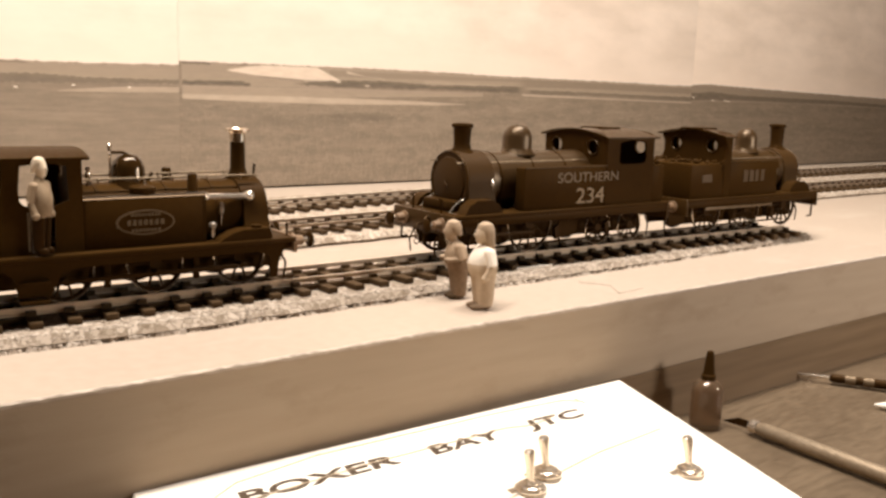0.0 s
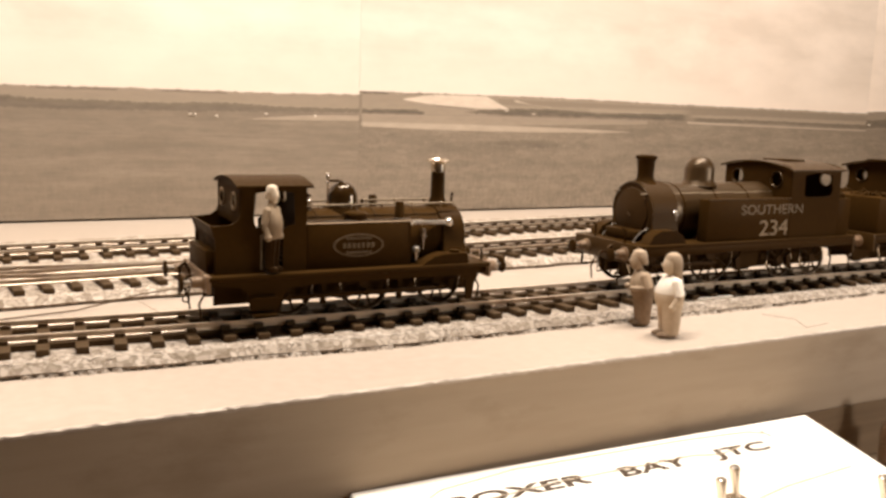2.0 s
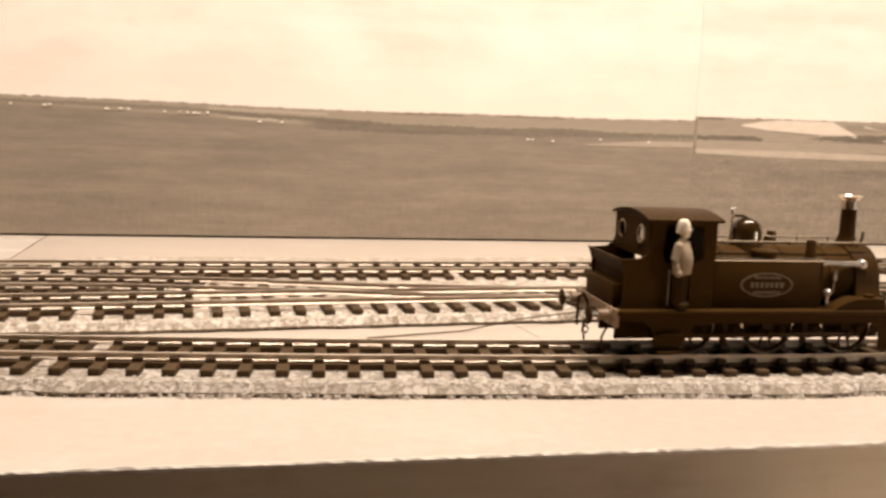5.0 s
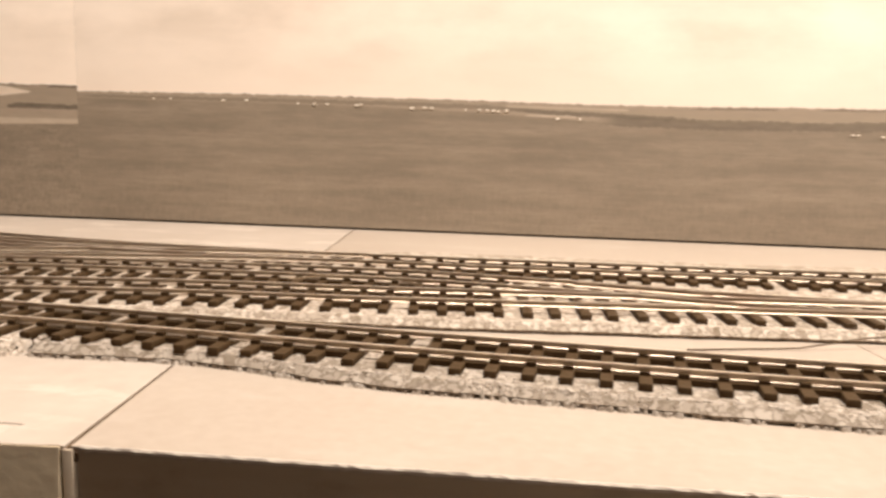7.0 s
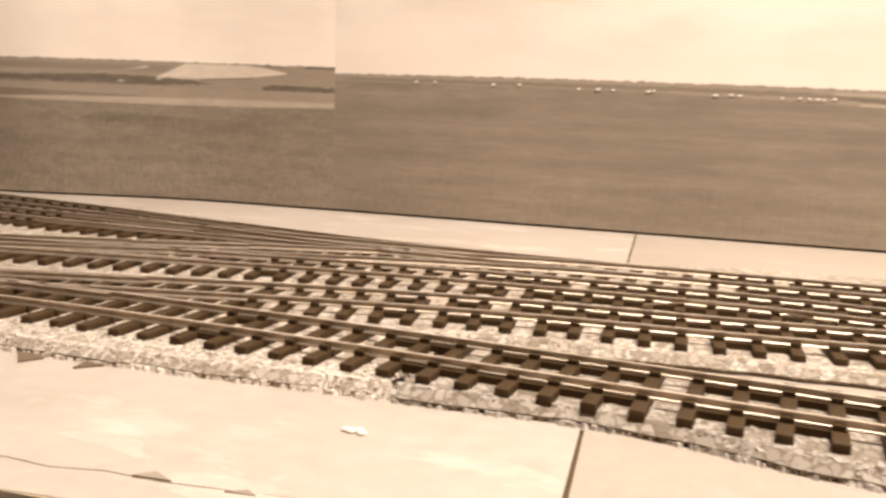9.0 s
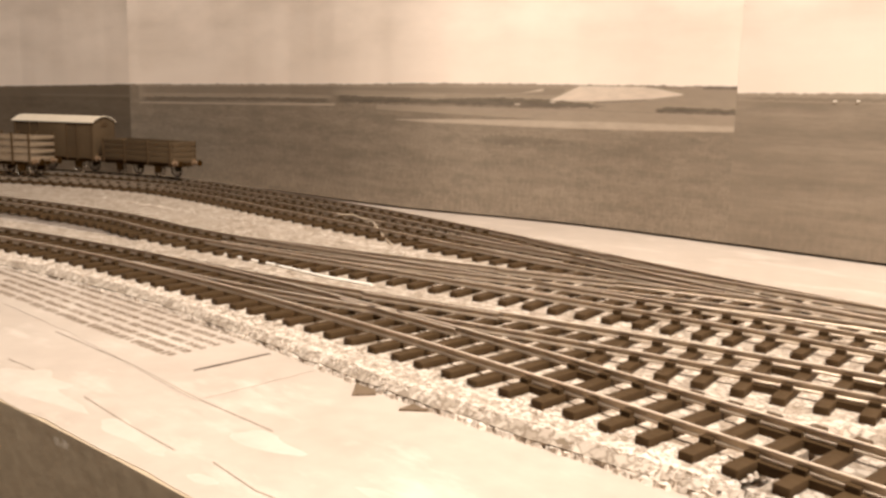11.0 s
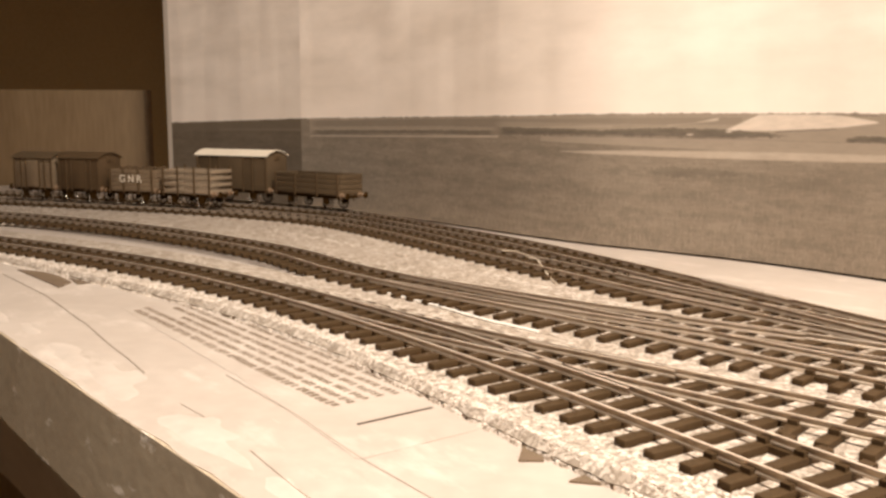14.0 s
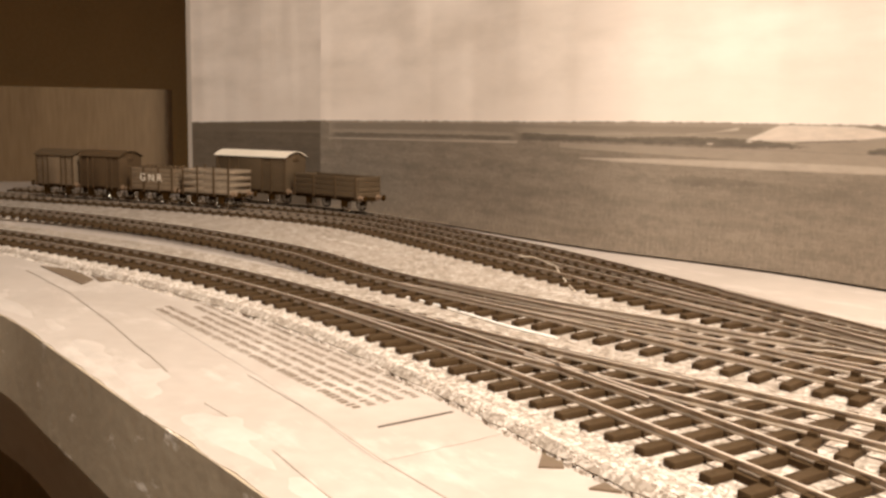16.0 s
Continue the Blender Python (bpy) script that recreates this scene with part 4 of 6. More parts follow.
# ---- printed details of the backscene ----
CUM = [0.0]
for _a, _b in zip(BS_LINE, BS_LINE[1:]):
    CUM.append(CUM[-1] + (_b[0] - _a[0]).length)
M_RUST = mk("faded_number", (0.052, 0.026, 0.008), (0.044, 0.022, 0.0065), 0.5, 0, 60, 900)
M_FIG_DRIVER = mk("figure_driver_coat", (0.29, 0.20, 0.12), (0.22, 0.15, 0.088), 0.75, 0, 120, 900, 0.1)
M_FIG_WHITE = mk("figure_white", (0.84, 0.73, 0.60), (0.74, 0.62, 0.48), 0.7, 0, 120, 900, 0.05)
M_FIG_SMOCK = mk("figure_smock", (0.58, 0.44, 0.30), (0.48, 0.355, 0.235), 0.75, 0, 120, 900, 0.1)
M_P_WHITE = mk("print_white", (0.80, 0.70, 0.56), (0.70, 0.58, 0.44), 0.72, 0, 300, 900)


def bs_s(x0, s, sign):
    """Point on the backscene s plan units from plan x0, to the right (+1) or the left (-1)."""
    i0 = min(range(len(BS_LINE)), key=lambda i: abs(BS_LINE[i][0].x - x0))
    want = CUM[i0] - (x0 - BS_LINE[i0][0].x) - sign * s
    i = max(0, min(len(CUM) - 2, int(np.searchsorted(CUM, want)) - 1))
    p, h = BS_LINE[i]
    return p + h * (want - CUM[i]), h


def band_on(name, parent, x0, sign, bottom, top, mat, jag=0.0, seed=0, step=0.025, lift=0.004):
    """A printed patch on the backscene between two outlines of (distance, height)."""
    r = random.Random(seed)
    s0, s1 = top[0][0], top[-1][0]
    n = max(2, int((s1 - s0) / step))
    tl = min(0.3, 0.2 * (s1 - s0))
    bm = B()
    prev = None
    for i in range(n + 1):
        s = s0 + (s1 - s0) * i / n
        zb = float(np.interp(s, [q[0] for q in bottom], [q[1] for q in bottom]))
        zt = float(np.interp(s, [q[0] for q in top], [q[1] for q in top])) + (r.uniform(-jag, jag) if 0 < i < n else 0)
        if jag > 0.0015:
            zt = zb + (zt - zb) * min(1.0, (s - s0 + 0.01) / tl, (s1 - s + 0.01) / tl)
            zt = zb + (zt - zb) * (0.62 + 0.42 * math.sin(s * 41 + seed) * math.sin(s * 19 + 1.7 * seed) + 0.2 * math.sin(s * 97 + seed))
        p, h = bs_s(x0, s, sign)
        out = Vector((-h.y, h.x, 0)) * (1 if h.x < 0 else -1)
        q = p + out * lift
        cur = (bm.verts.new(q + Vector((0, 0, zb))), bm.verts.new(q + Vector((0, 0, max(zb + 0.0006, zt)))))
        if prev:
            bm.faces.new((prev[0], cur[0], cur[1], prev[1]))
        prev = cur
    return part(name, bm, mat, parent, "", False)


def sheet_named(k):
    return bpy.data.objects["backdrop_%d" % k]


band = band_on
p3 = sheet_named(3)
rv = random.Random(9)
for s0, s1, z, n in ((0.24, 0.27, 0.560, 1), (0.53, 0.56, 0.560, 1), (0.78, 0.81, 0.548, 1), (0.90, 0.95, 0.550, 2), (2.2, 2.42, 0.594, 2), (2.58, 2.82, 0.628, 9), (2.95, 3.1, 0.632, 3), (3.3, 3.75, 0.640, 6), (3.9, 4.5, 0.648, 4)):
    for _ in range(n):
        s = rv.uniform(s0, s1)
        w, zz = rv.uniform(0.010, 0.022), z + rv.uniform(-0.003, 0.003)
        band("house", p3, J_B, -1, [(s, zz - 0.005), (s + w, zz - 0.005)], [(s, zz + rv.uniform(0.001, 0.005)), (s + w, zz + 0.002)], M_P_WHITE, 0, 0, 0.006, lift=0.0055)
p1 = sheet_named(1)
for s, z in ((0.03, 0.610), (0.29, 0.588), (0.46, 0.590), (0.51, 0.584)):
    band("house", p1, J_C, 1, [(s, z - 0.007), (s + 0.03, z - 0.007)], [(s, z + 0.002), (s + 0.03, z + 0.002)], M_P_WHITE, 0, 0, 0.006, lift=0.0055)


# ---- wheels, buffers and other shared loco pieces ----
def wheel(parent, x, y, r, spokes=10, name="wheel"):
    """A spoked wheel: tyre with flange, spokes, hub."""
    s = -1 if y < 0 else 1
    w = part(name, ring(B(), (x, y, r), r - 0.006, 0.006, (0, 1, 0), 24), M_WHEEL, parent)
    bm = B()
    cyl(bm, (x, y - 0.006, r), (x, y + 0.006, r), r * 0.22, seg=12)
    for k in range(spokes):
        a = 2 * math.pi * k / spokes
        cyl(bm, (x, y, r), (x + (r - 0.007) * math.cos(a), y, r + (r - 0.007) * math.sin(a)), 0.0035, seg=5)
    part("spokes", bm, M_WHEEL, w)
    part("tyre", ring(B(), (x, y + s * 0.004, r), r - 0.002, 0.0025, (0, 1, 0), 24), M_STEEL, w, "bright worn tyre")
    return w


def buffer_stock(parent, x, y, z, d):
    """A sprung buffer pointing along d (+1 or -1)."""
    b = part("buffer", lathe(B(), [(0.022, 0), (0.022, 0.006), (0.015, 0.010), (0.013, 0.034), (0.010, 0.036)], (x, y, z), (d, 0, 0), 14), M_BUFBEAM, parent)
    part("shank", cyl(B(), (x + d * 0.034, y, z), (x + d * 0.054, y, z), 0.007, seg=10), M_STEEL, b)
    part("head", lathe(B(), [(0.008, 0), (0.021, 0.004), (0.022, 0.008), (0.012, 0.012), (0.001, 0.013)], (x + d * 0.053, y, z), (d, 0, 0), 16), M_BLACK, b, "dark round buffer head")


def coupling(parent, x, z, d):
    h = part("coupling_hook", tube(B(), [(x, 0, z), (x + d * 0.02, 0, z + 0.004), (x + d * 0.03, 0, z - 0.004)], 0.004, 6), M_WHEEL, parent)
    bm = B()
    for k in range(3):
        c = (x + d * 0.027, 0, z - 0.018 - k * 0.017)
        ring(bm, c, 0.009, 0.002, (1, 0, 0) if k % 2 else (0, 1, 0), 10)
    part("chain", bm, M_WHEEL, h)
    part("brake_pipe", tube(B(), [(x, 0.045, z - 0.005), (x + d * 0.018, 0.045, z + 0.03), (x + d * 0.032, 0.045, z + 0.02), (x + d * 0.034, 0.045, z - 0.05)], 0.0045, 6), M_WHEEL, parent)
    for yy in (-0.03, 0.03):
        part("guard_iron", tube(B(), [(x - d * 0.01, yy * 2.2, z - 0.02), (x + d * 0.008, yy * 2.2, z - 0.055), (x + d * 0.002, yy * 2.2, z - 0.095)], 0.003, 5), M_WHEEL, parent)


def bars(parent, name, x0, x1, y, z, h, n, mat, seed=0, facing=-1):
    """Lettering too small to read, as plain bars on an upright side."""
    r = random.Random(seed)
    w = (x1 - x0) / n
    bm = B()
    for k in range(n):
        box(bm, x0 + k * w + w * 0.12, x0 + k * w + w * r.uniform(0.7, 0.85), y - 0.0012, y + 0.0012, z - h / 2, z + h / 2)
    return part(name, bm, mat, parent, "", False)


def boiler(bm, x0, x1, z, r, seg=28):
    return lathe(bm, [(r, 0), (r, x1 - x0)], (x0, 0, z), (1, 0, 0), seg)


def handrail(parent, pts, n=4):
    hr = part("handrail", tube(B(), pts, 0.0026, 6), M_DULL, parent)
    bm = B()
    a, b = Vector(pts[0]), Vector(pts[-1])
    for k in range(n):
        p = a.lerp(b, (k + 0.5) / n)
        cyl(bm, p - Vector((0, 0, 0.010)), p, 0.0025, seg=6)
        ball(bm, p, 0.0045, seg=8)
    part("rail_knobs", bm, M_DULL, hr)["kind"] = "stuff"
    return hr


def arc_roof(bm, x0, x1, half, z, rise, t=0.006, n=10):
    pts = [(-half + 2 * half * k / n, z + rise * (1 - (2 * k / n - 1) ** 2)) for k in range(n + 1)]
    return prism(bm, pts + [(y, zz - t) for y, zz in pts[::-1]], x0, x1, "x")


def side_with_hole(bm, outer, hole, y0, y1):
    """A sheet of thickness y0..y1 with an opening cut through it; outlines of (x, z) with as many points each."""
    n = len(outer)
    lo, hi = [[bm.verts.new((x, y, z)) for x, z in outer] for y in (y0, y1)]
    li, hj = [[bm.verts.new((x, y, z)) for x, z in hole] for y in (y0, y1)]
    for i in range(n):
        j = (i + 1) % n
        bm.faces.new((lo[i], lo[j], li[j], li[i]))
        bm.faces.new((hi[j], hi[i], hj[i], hj[j]))
        bm.faces.new((lo[j], lo[i], hi[i], hi[j]))
        bm.faces.new((li[i], li[j], hj[j], hj[i]))
    return bm


def pierced(bm, x0, x1, y0, y1, z0, z1, cy, cz, r, n=16):
    """An upright sheet facing along x with a round window cut through it."""
    out, hol = [], []
    for k in range(n):
        a = 2 * math.pi * k / n
        c, s_ = math.cos(a), math.sin(a)
        hol.append((cy + r * c, cz + r * s_))
        ty = ((y1 - cy) / c if c > 0 else (y0 - cy) / c) if abs(c) > 1e-6 else 1e9
        tz = ((z1 - cz) / s_ if s_ > 0 else (z0 - cz) / s_) if abs(s_) > 1e-6 else 1e9
        t = min(ty, tz)
        out.append((cy + t * c, cz + t * s_))
    for cyy, czz in ((y0, z0), (y1, z0), (y1, z1), (y0, z1)):
        i = min(range(n), key=lambda j: (out[j][0] - cyy) ** 2 + (out[j][1] - czz) ** 2)
        out[i] = (cyy, czz)
    a0, a1 = [[bm.verts.new((x, p[0], p[1])) for p in out] for x in (x0, x1)]
    b0, b1 = [[bm.verts.new((x, p[0], p[1])) for p in hol] for x in (x0, x1)]
    for i in range(n):
        j = (i + 1) % n
        bm.faces.new((a0[i], a0[j], b0[j], b0[i]))
        bm.faces.new((a1[j], a1[i], b1[i], b1[j]))
        bm.faces.new((a0[j], a0[i], a1[i], a1[j]))
        bm.faces.new((b0[i], b0[j], b1[j], b1[i]))
    return bm


# ---- the small tank engine in front ----
def small_tank_engine(x, y, rz):
    e = thing("tank_engine", x, y, RAIL_Z, rz, "small dark tank engine with a tall copper-capped chimney", "locomotive", "locomotives")
    part("footplate", box(B(), -0.71, 0.102, -0.138, 0.138, 0.110, 0.122, 0.002), M_BLACK, e)
    for s in (-1, 1):
        bm = B()
        prism(bm, [(-0.71, 0.111), (0.102, 0.111), (0.102, 0.096), (0.075, 0.090), (0.06, 0.06), (0.055, 0.02), (0.035, 0.02), (0.03, 0.075), (0.0, 0.088), (-0.42, 0.088), (-0.50, 0.085), (-0.53, 0.03), (-0.60, 0.03), (-0.61, 0.075), (-0.63, 0.09), (-0.71, 0.098)], s * 0.118 - 0.003, s * 0.118 + 0.003)
        part("valance", bm, M_BLACK, e)
        part("frame", box(B(), -0.68, 0.08, s * 0.052 - 0.004, s * 0.052 + 0.004, 0.036, 0.111), M_BLACK, e)
        bm = B()
        box(bm, -0.60, -0.535, s * 0.118 - 0.022, s * 0.118 + 0.022, 0.020, 0.025, 0.001)
        box(bm, -0.60, -0.535, s * 0.118 - 0.018, s * 0.118 + 0.018, 0.062, 0.067, 0.001)
        part("cab_step", bm, M_BLACK, e)
        for wx in (-0.035, -0.265, -0.49):
            wheel(e, wx, s * 0.072, 0.074, 10)
        cr = part("coupling_rod", box(B(), -0.505, -0.02, s * 0.088 - 0.003, s * 0.088 + 0.003, 0.046, 0.056, 0.001), M_WHEEL, e, "dark steel coupling rod")
        for wx in (-0.035, -0.265, -0.49):
            part("crank_pin", cyl(B(), (wx, s * 0.080, 0.051), (wx, s * 0.094, 0.051), 0.009, seg=10), M_WHEEL, cr)
        for wx in (-0.155, -0.385):
            part("brake_hanger", box(B(), wx - 0.008, wx + 0.008, s * 0.07 - 0.006, s * 0.07 + 0.006, 0.025, 0.09, 0.002), M_BLACK, e)
        # side tank with bright beading
        tk = part("side_tank", box(B(), -0.447, -0.139, s * 0.082 - 0.026, s * 0.082 + 0.026, 0.122, 0.240, 0.006), M_GREEN, e, "dark painted side tank")
        part("beading", tube(B(), [(-0.447, s * 0.104, 0.2405), (-0.139, s * 0.104, 0.2405)], 0.0045, 8), M_BRASS, tk, "bright beading along the tank top")
        part("rivet_strip", box(B(), -0.150, -0.141, s * 0.1075 - 0.001, s * 0.1075 + 0.0012, 0.126, 0.236), M_BLACK, tk)
        part("filler_cap", lathe(B(), [(0.030, 0), (0.030, 0.012), (0.032, 0.013), (0.032, 0.019), (0.024, 0.023)], (-0.294, s * 0.078, 0.240), (0, 0, 1), 18), M_BLACK, tk)
        part("condensing_pipe", tube(B(), [(-0.142, s * 0.094, 0.232), (-0.010, s * 0.076, 0.226)], 0.0075, 10), M_STEEL, e, "polished pipe beside the boiler")
        bm = B()
        ball(bm, (-0.004, s * 0.074, 0.226), 0.0145)
        cyl(bm, (-0.150, s * 0.095, 0.233), (-0.132, s * 0.093, 0.2315), 0.013, 0.010, 12)
        part("pipe_union", bm, M_STEEL, e)
        part("clack_valve", lathe(B(), [(0.002, -0.030), (0.003, 0), (0.008, 0.002), (0.008, 0.014), (0.005, 0.016), (0.009, 0.020), (0.006, 0.028)], (-0.088, s * 0.083, 0.186), (0, 0, 1), 10), M_STEEL, e)
        part("sand_pipe_cap", lathe(B(), [(0.004, -0.02), (0.005, 0), (0.010, 0.003), (0.010, 0.012), (0.004, 0.016)], (-0.125, s * 0.112, 0.155), (0, 0, 1), 10), M_STEEL, e)
        bm = B()
        prism(bm, [(-0.115, 0.122), (-0.10, 0.132), (-0.075, 0.143), (-0.045, 0.149), (0.03, 0.150), (0.034, 0.122)], s * 0.108 - 0.024, s * 0.108 + 0.024)
        sp = part("splasher", bm, M_BLACK, e)
        part("sandbox_lid", cyl(B(), (0.0, s * 0.108, 0.150), (0.0, s * 0.108, 0.156), 0.014, seg=14), M_BLACK, sp)
        part("vent_post", lathe(B(), [(0.014, 0), (0.013, 0.004), (0.0125, 0.044), (0.010, 0.048)], (-0.168, s * 0.088, 0.240), (0, 0, 1), 14), M_BLACK, e)
        part("lamp_iron", tube(B(), [(0.095, s * 0.10, 0.120), (0.095, s * 0.10, 0.155)], 0.0035, 5), M_BLACK, e)
        part("lamp_bracket", lathe(B(), [(0.007, 0), (0.009, 0.008), (0.004, 0.012), (0.007, 0.020), (0.002, 0.024)], (0.052, s * 0.070, 0.140), (0, 0, 1), 10), M_BRASS, e)
        handrail(e, [(-0.44, s * 0.052, 0.277), (0.03, s * 0.052, 0.277)], 5)
        buffer_stock(e, 0.108, s * 0.098, 0.106, 1)
        buffer_stock(e, -0.712, s * 0.098, 0.106, -1)
        # oval name plate, its lettering too small to read
        bm = B()
        prism(bm, [(-0.298 + 0.074 * math.cos(a * math.pi / 16), 0.180 + 0.030 * math.sin(a * math.pi / 16)) for a in range(32)], s * 0.1085 - 0.0012, s * 0.1085 + 0.0012)
        pl = part("name_plate", bm, M_PLATE, tk, "oval gilt name plate")
        bm = B()
        prism(bm, [(-0.298 + 0.068 * math.cos(a * math.pi / 16), 0.180 + 0.0255 * math.sin(a * math.pi / 16)) for a in range(32)], s * 0.1100 - 0.001, s * 0.1100 + 0.001)
        part("plate_field", bm, M_GREEN, pl)
        bars(pl, "plate_bars", -0.346, -0.250, s * 0.1112, 0.180, 0.013, 7, M_PLATE, 4)
        bars(pl, "plate_bars", -0.336, -0.260, s * 0.1112, 0.162, 0.007, 8, M_PLATE, 5)
        bars(pl, "plate_bars", -0.336, -0.260, s * 0.1112, 0.198, 0.006, 9, M_PLATE, 6)
        # cab side with its wide opening
        out = [(-0.690, 0.122), (-0.447, 0.122), (-0.447, 0.19), (-0.447, 0.24), (-0.447, 0.332), (-0.53, 0.332), (-0.622, 0.332), (-0.622, 0.272), (-0.630, 0.252), (-0.648, 0.241), (-0.698, 0.238), (-0.688, 0.205)]
        hol = [(-0.565, 0.126), (-0.512, 0.126), (-0.512, 0.228), (-0.479, 0.240), (-0.482, 0.316), (-0.53, 0.323), (-0.583, 0.317), (-0.589, 0.262), (-0.587, 0.241), (-0.578, 0.231), (-0.565, 0.228), (-0.565, 0.18)]
        part("cab_side", side_with_hole(B(), out, hol, s * 0.106 - 0.004, s * 0.106 + 0.004), M_GREEN, e)
        part("cab_pillar", tube(B(), [(-0.570, s * 0.113, 0.130), (-0.570, s * 0.113, 0.215)], 0.003, 6), M_DULL, e)
    part("cab_floor", box(B(), -0.69, -0.447, -0.10, 0.10, 0.122, 0.128), M_BLACK, e)
    bm = box(B(), -0.452, -0.446, -0.104, 0.104, 0.122, 0.250)
    for s in (-1, 1):
        pierced(bm, -0.452, -0.446, min(0, s * 0.104), max(0, s * 0.104), 0.250, 0.331, s * 0.062, 0.293, 0.020)
    cf = part("cab_front", bm, M_GREEN, e)
    for s in (-1, 1):
        part("window_rim", ring(B(), (-0.445, s * 0.062, 0.293), 0.021, 0.004, (1, 0, 0), 20), M_DULL, cf, "brass window rim")
    bk = part("bunker", box(B(), -0.682, -0.622, -0.108, 0.108, 0.122, 0.212, 0.003), M_GREEN, e)
    part("bunker_flare", prism(B(), [(-0.676, 0.205), (-0.684, 0.226), (-0.698, 0.241), (-0.703, 0.241), (-0.692, 0.224), (-0.684, 0.205)], -0.108, 0.108), M_GREEN, bk)
    part("tool_box", box(B(), -0.708, -0.676, -0.09, 0.09, 0.122, 0.178, 0.003), M_GREEN, bk)
    bm = B()
    for s in (-1, 1):
        pierced(bm, -0.626, -0.620, min(0, s * 0.104), max(0, s * 0.104), 0.240, 0.331, s * 0.058, 0.293, 0.020)
    bw = part("cab_back", bm, M_GREEN, e)
    for s in (-1, 1):
        part("window_rim", ring(B(), (-0.627, s * 0.058, 0.293), 0.021, 0.0035, (1, 0, 0), 20), M_DULL, bw)
    bm = B()
    arc_roof(bm, -0.634, -0.430, 0.114, 0.334, 0.017)
    for cx in (-0.623, -0.449):
        prism(bm, [(-0.108 + 0.216 * k / 10, 0.330 + 0.015 * (1 - (2 * k / 10 - 1) ** 2)) for k in range(11)], cx - 0.003, cx + 0.003, "x")
    part("cab_roof", bm, M_BLACK, e)
    part("boiler", boiler(B(), -0.447, -0.02, 0.185, 0.080), M_GREEN, e)
    for bx in (-0.40, -0.225, -0.10):
        part("boiler_band", lathe(B(), [(0.0815, 0), (0.0815, 0.008)], (bx, 0, 0.185), (1, 0, 0), 28), M_BLACK, e)
    pts = [(0.085 * math.cos(math.pi * k / 14), 0.185 + 0.085 * math.sin(math.pi * k / 14)) for k in range(15)]
    bm = B()
    prism(bm, pts + [(-0.088, 0.165), (-0.100, 0.135), (-0.118, 0.122), (0.118, 0.122), (0.100, 0.135), (0.088, 0.165)], -0.025, 0.048, "x", 0.002)
    sb = part("smokebox", bm, M_BLACK, e)
    part("smokebox_door", lathe(B(), [(0.068, 0), (0.066, 0.006), (0.045, 0.012), (0.001, 0.015)], (0.048, 0, 0.190), (1, 0, 0), 26), M_SMOKE, sb)
    bm = B()
    ball(bm, (0.066, 0, 0.190), 0.007)
    tube(bm, [(0.068, 0, 0.190), (0.068, 0.020, 0.199)], 0.003, 6)
    tube(bm, [(0.071, 0, 0.190), (0.071, -0.006, 0.170)], 0.003, 6)
    part("door_handle", bm, M_STEEL, sb)
    part("lamp_post", tube(B(), [(0.045, 0, 0.262), (0.050, 0, 0.300)], 0.004, 6), M_BLACK, sb)
    ch = part("chimney", lathe(B(), [(0.040, -0.012), (0.033, 0.004), (0.025, 0.016), (0.0205, 0.030), (0.0195, 0.098)], (0, 0, 0.262), (0, 0, 1), 24), M_BLACK, e)
    part("chimney_cap", lathe(B(), [(0.0205, 0), (0.0205, 0.022), (0.024, 0.026), (0.033, 0.030), (0.033, 0.033), (0.020, 0.036), (0.014, 0.030)], (0, 0, 0.358), (0, 0, 1), 24), M_BRASS, ch, "polished copper chimney cap")
    dm = part("dome", lathe(B(), [(0.050, -0.012), (0.043, 0.004), (0.041, 0.012), (0.041, 0.034), (0.036, 0.052), (0.024, 0.064), (0.008, 0.069), (0.001, 0.070)], (-0.302, 0, 0.264), (0, 0, 1), 24), M_GLOSS, e, "glossy dark steam dome")
    part("dome_band", lathe(B(), [(0.0425, 0), (0.0425, 0.006)], (-0.302, 0, 0.271), (0, 0, 1), 24), M_BRASS, dm)
    sv = part("safety_valve", lathe(B(), [(0.006, 0), (0.004, 0.010), (0.006, 0.014), (0.003, 0.02), (0.003, 0.06), (0.006, 0.066), (0.0035, 0.07), (0.005, 0.085), (0.001, 0.09)], (-0.350, -0.01, 0.268), (0, 0, 1), 10), M_BRASS, e, "slender brass safety valve column")
    part("valve_lever", tube(B(), [(-0.350, -0.01, 0.336), (-0.318, -0.01, 0.336), (-0.296, -0.01, 0.326)], 0.0035, 6), M_BLACK, sv)
    part("whistle", lathe(B(), [(0.006, 0), (0.004, 0.012), (0.0075, 0.016), (0.0075, 0.026), (0.003, 0.030), (0.0065, 0.036), (0.004, 0.043)], (-0.408, -0.02, 0.262), (0, 0, 1), 10), M_BRASS, e)
    part("clack_lever", tube(B(), [(-0.262, 0.0, 0.262), (-0.245, 0.0, 0.272), (-0.240, 0.0, 0.285)], 0.005, 6), M_BLACK, e)
    for s, xx in ((1, 0.102), (-1, -0.712)):
        part("buffer_beam", box(B(), xx - 0.004, xx + 0.006, -0.135, 0.135, 0.082, 0.124, 0.001), M_BUFBEAM, e, "plain painted buffer beam")
        coupling(e, xx, 0.098, s)
    return e


engine = small_tank_engine(0.675, 0.536, -0.4)
engine.scale = (0.958, 1.06, 1.025)


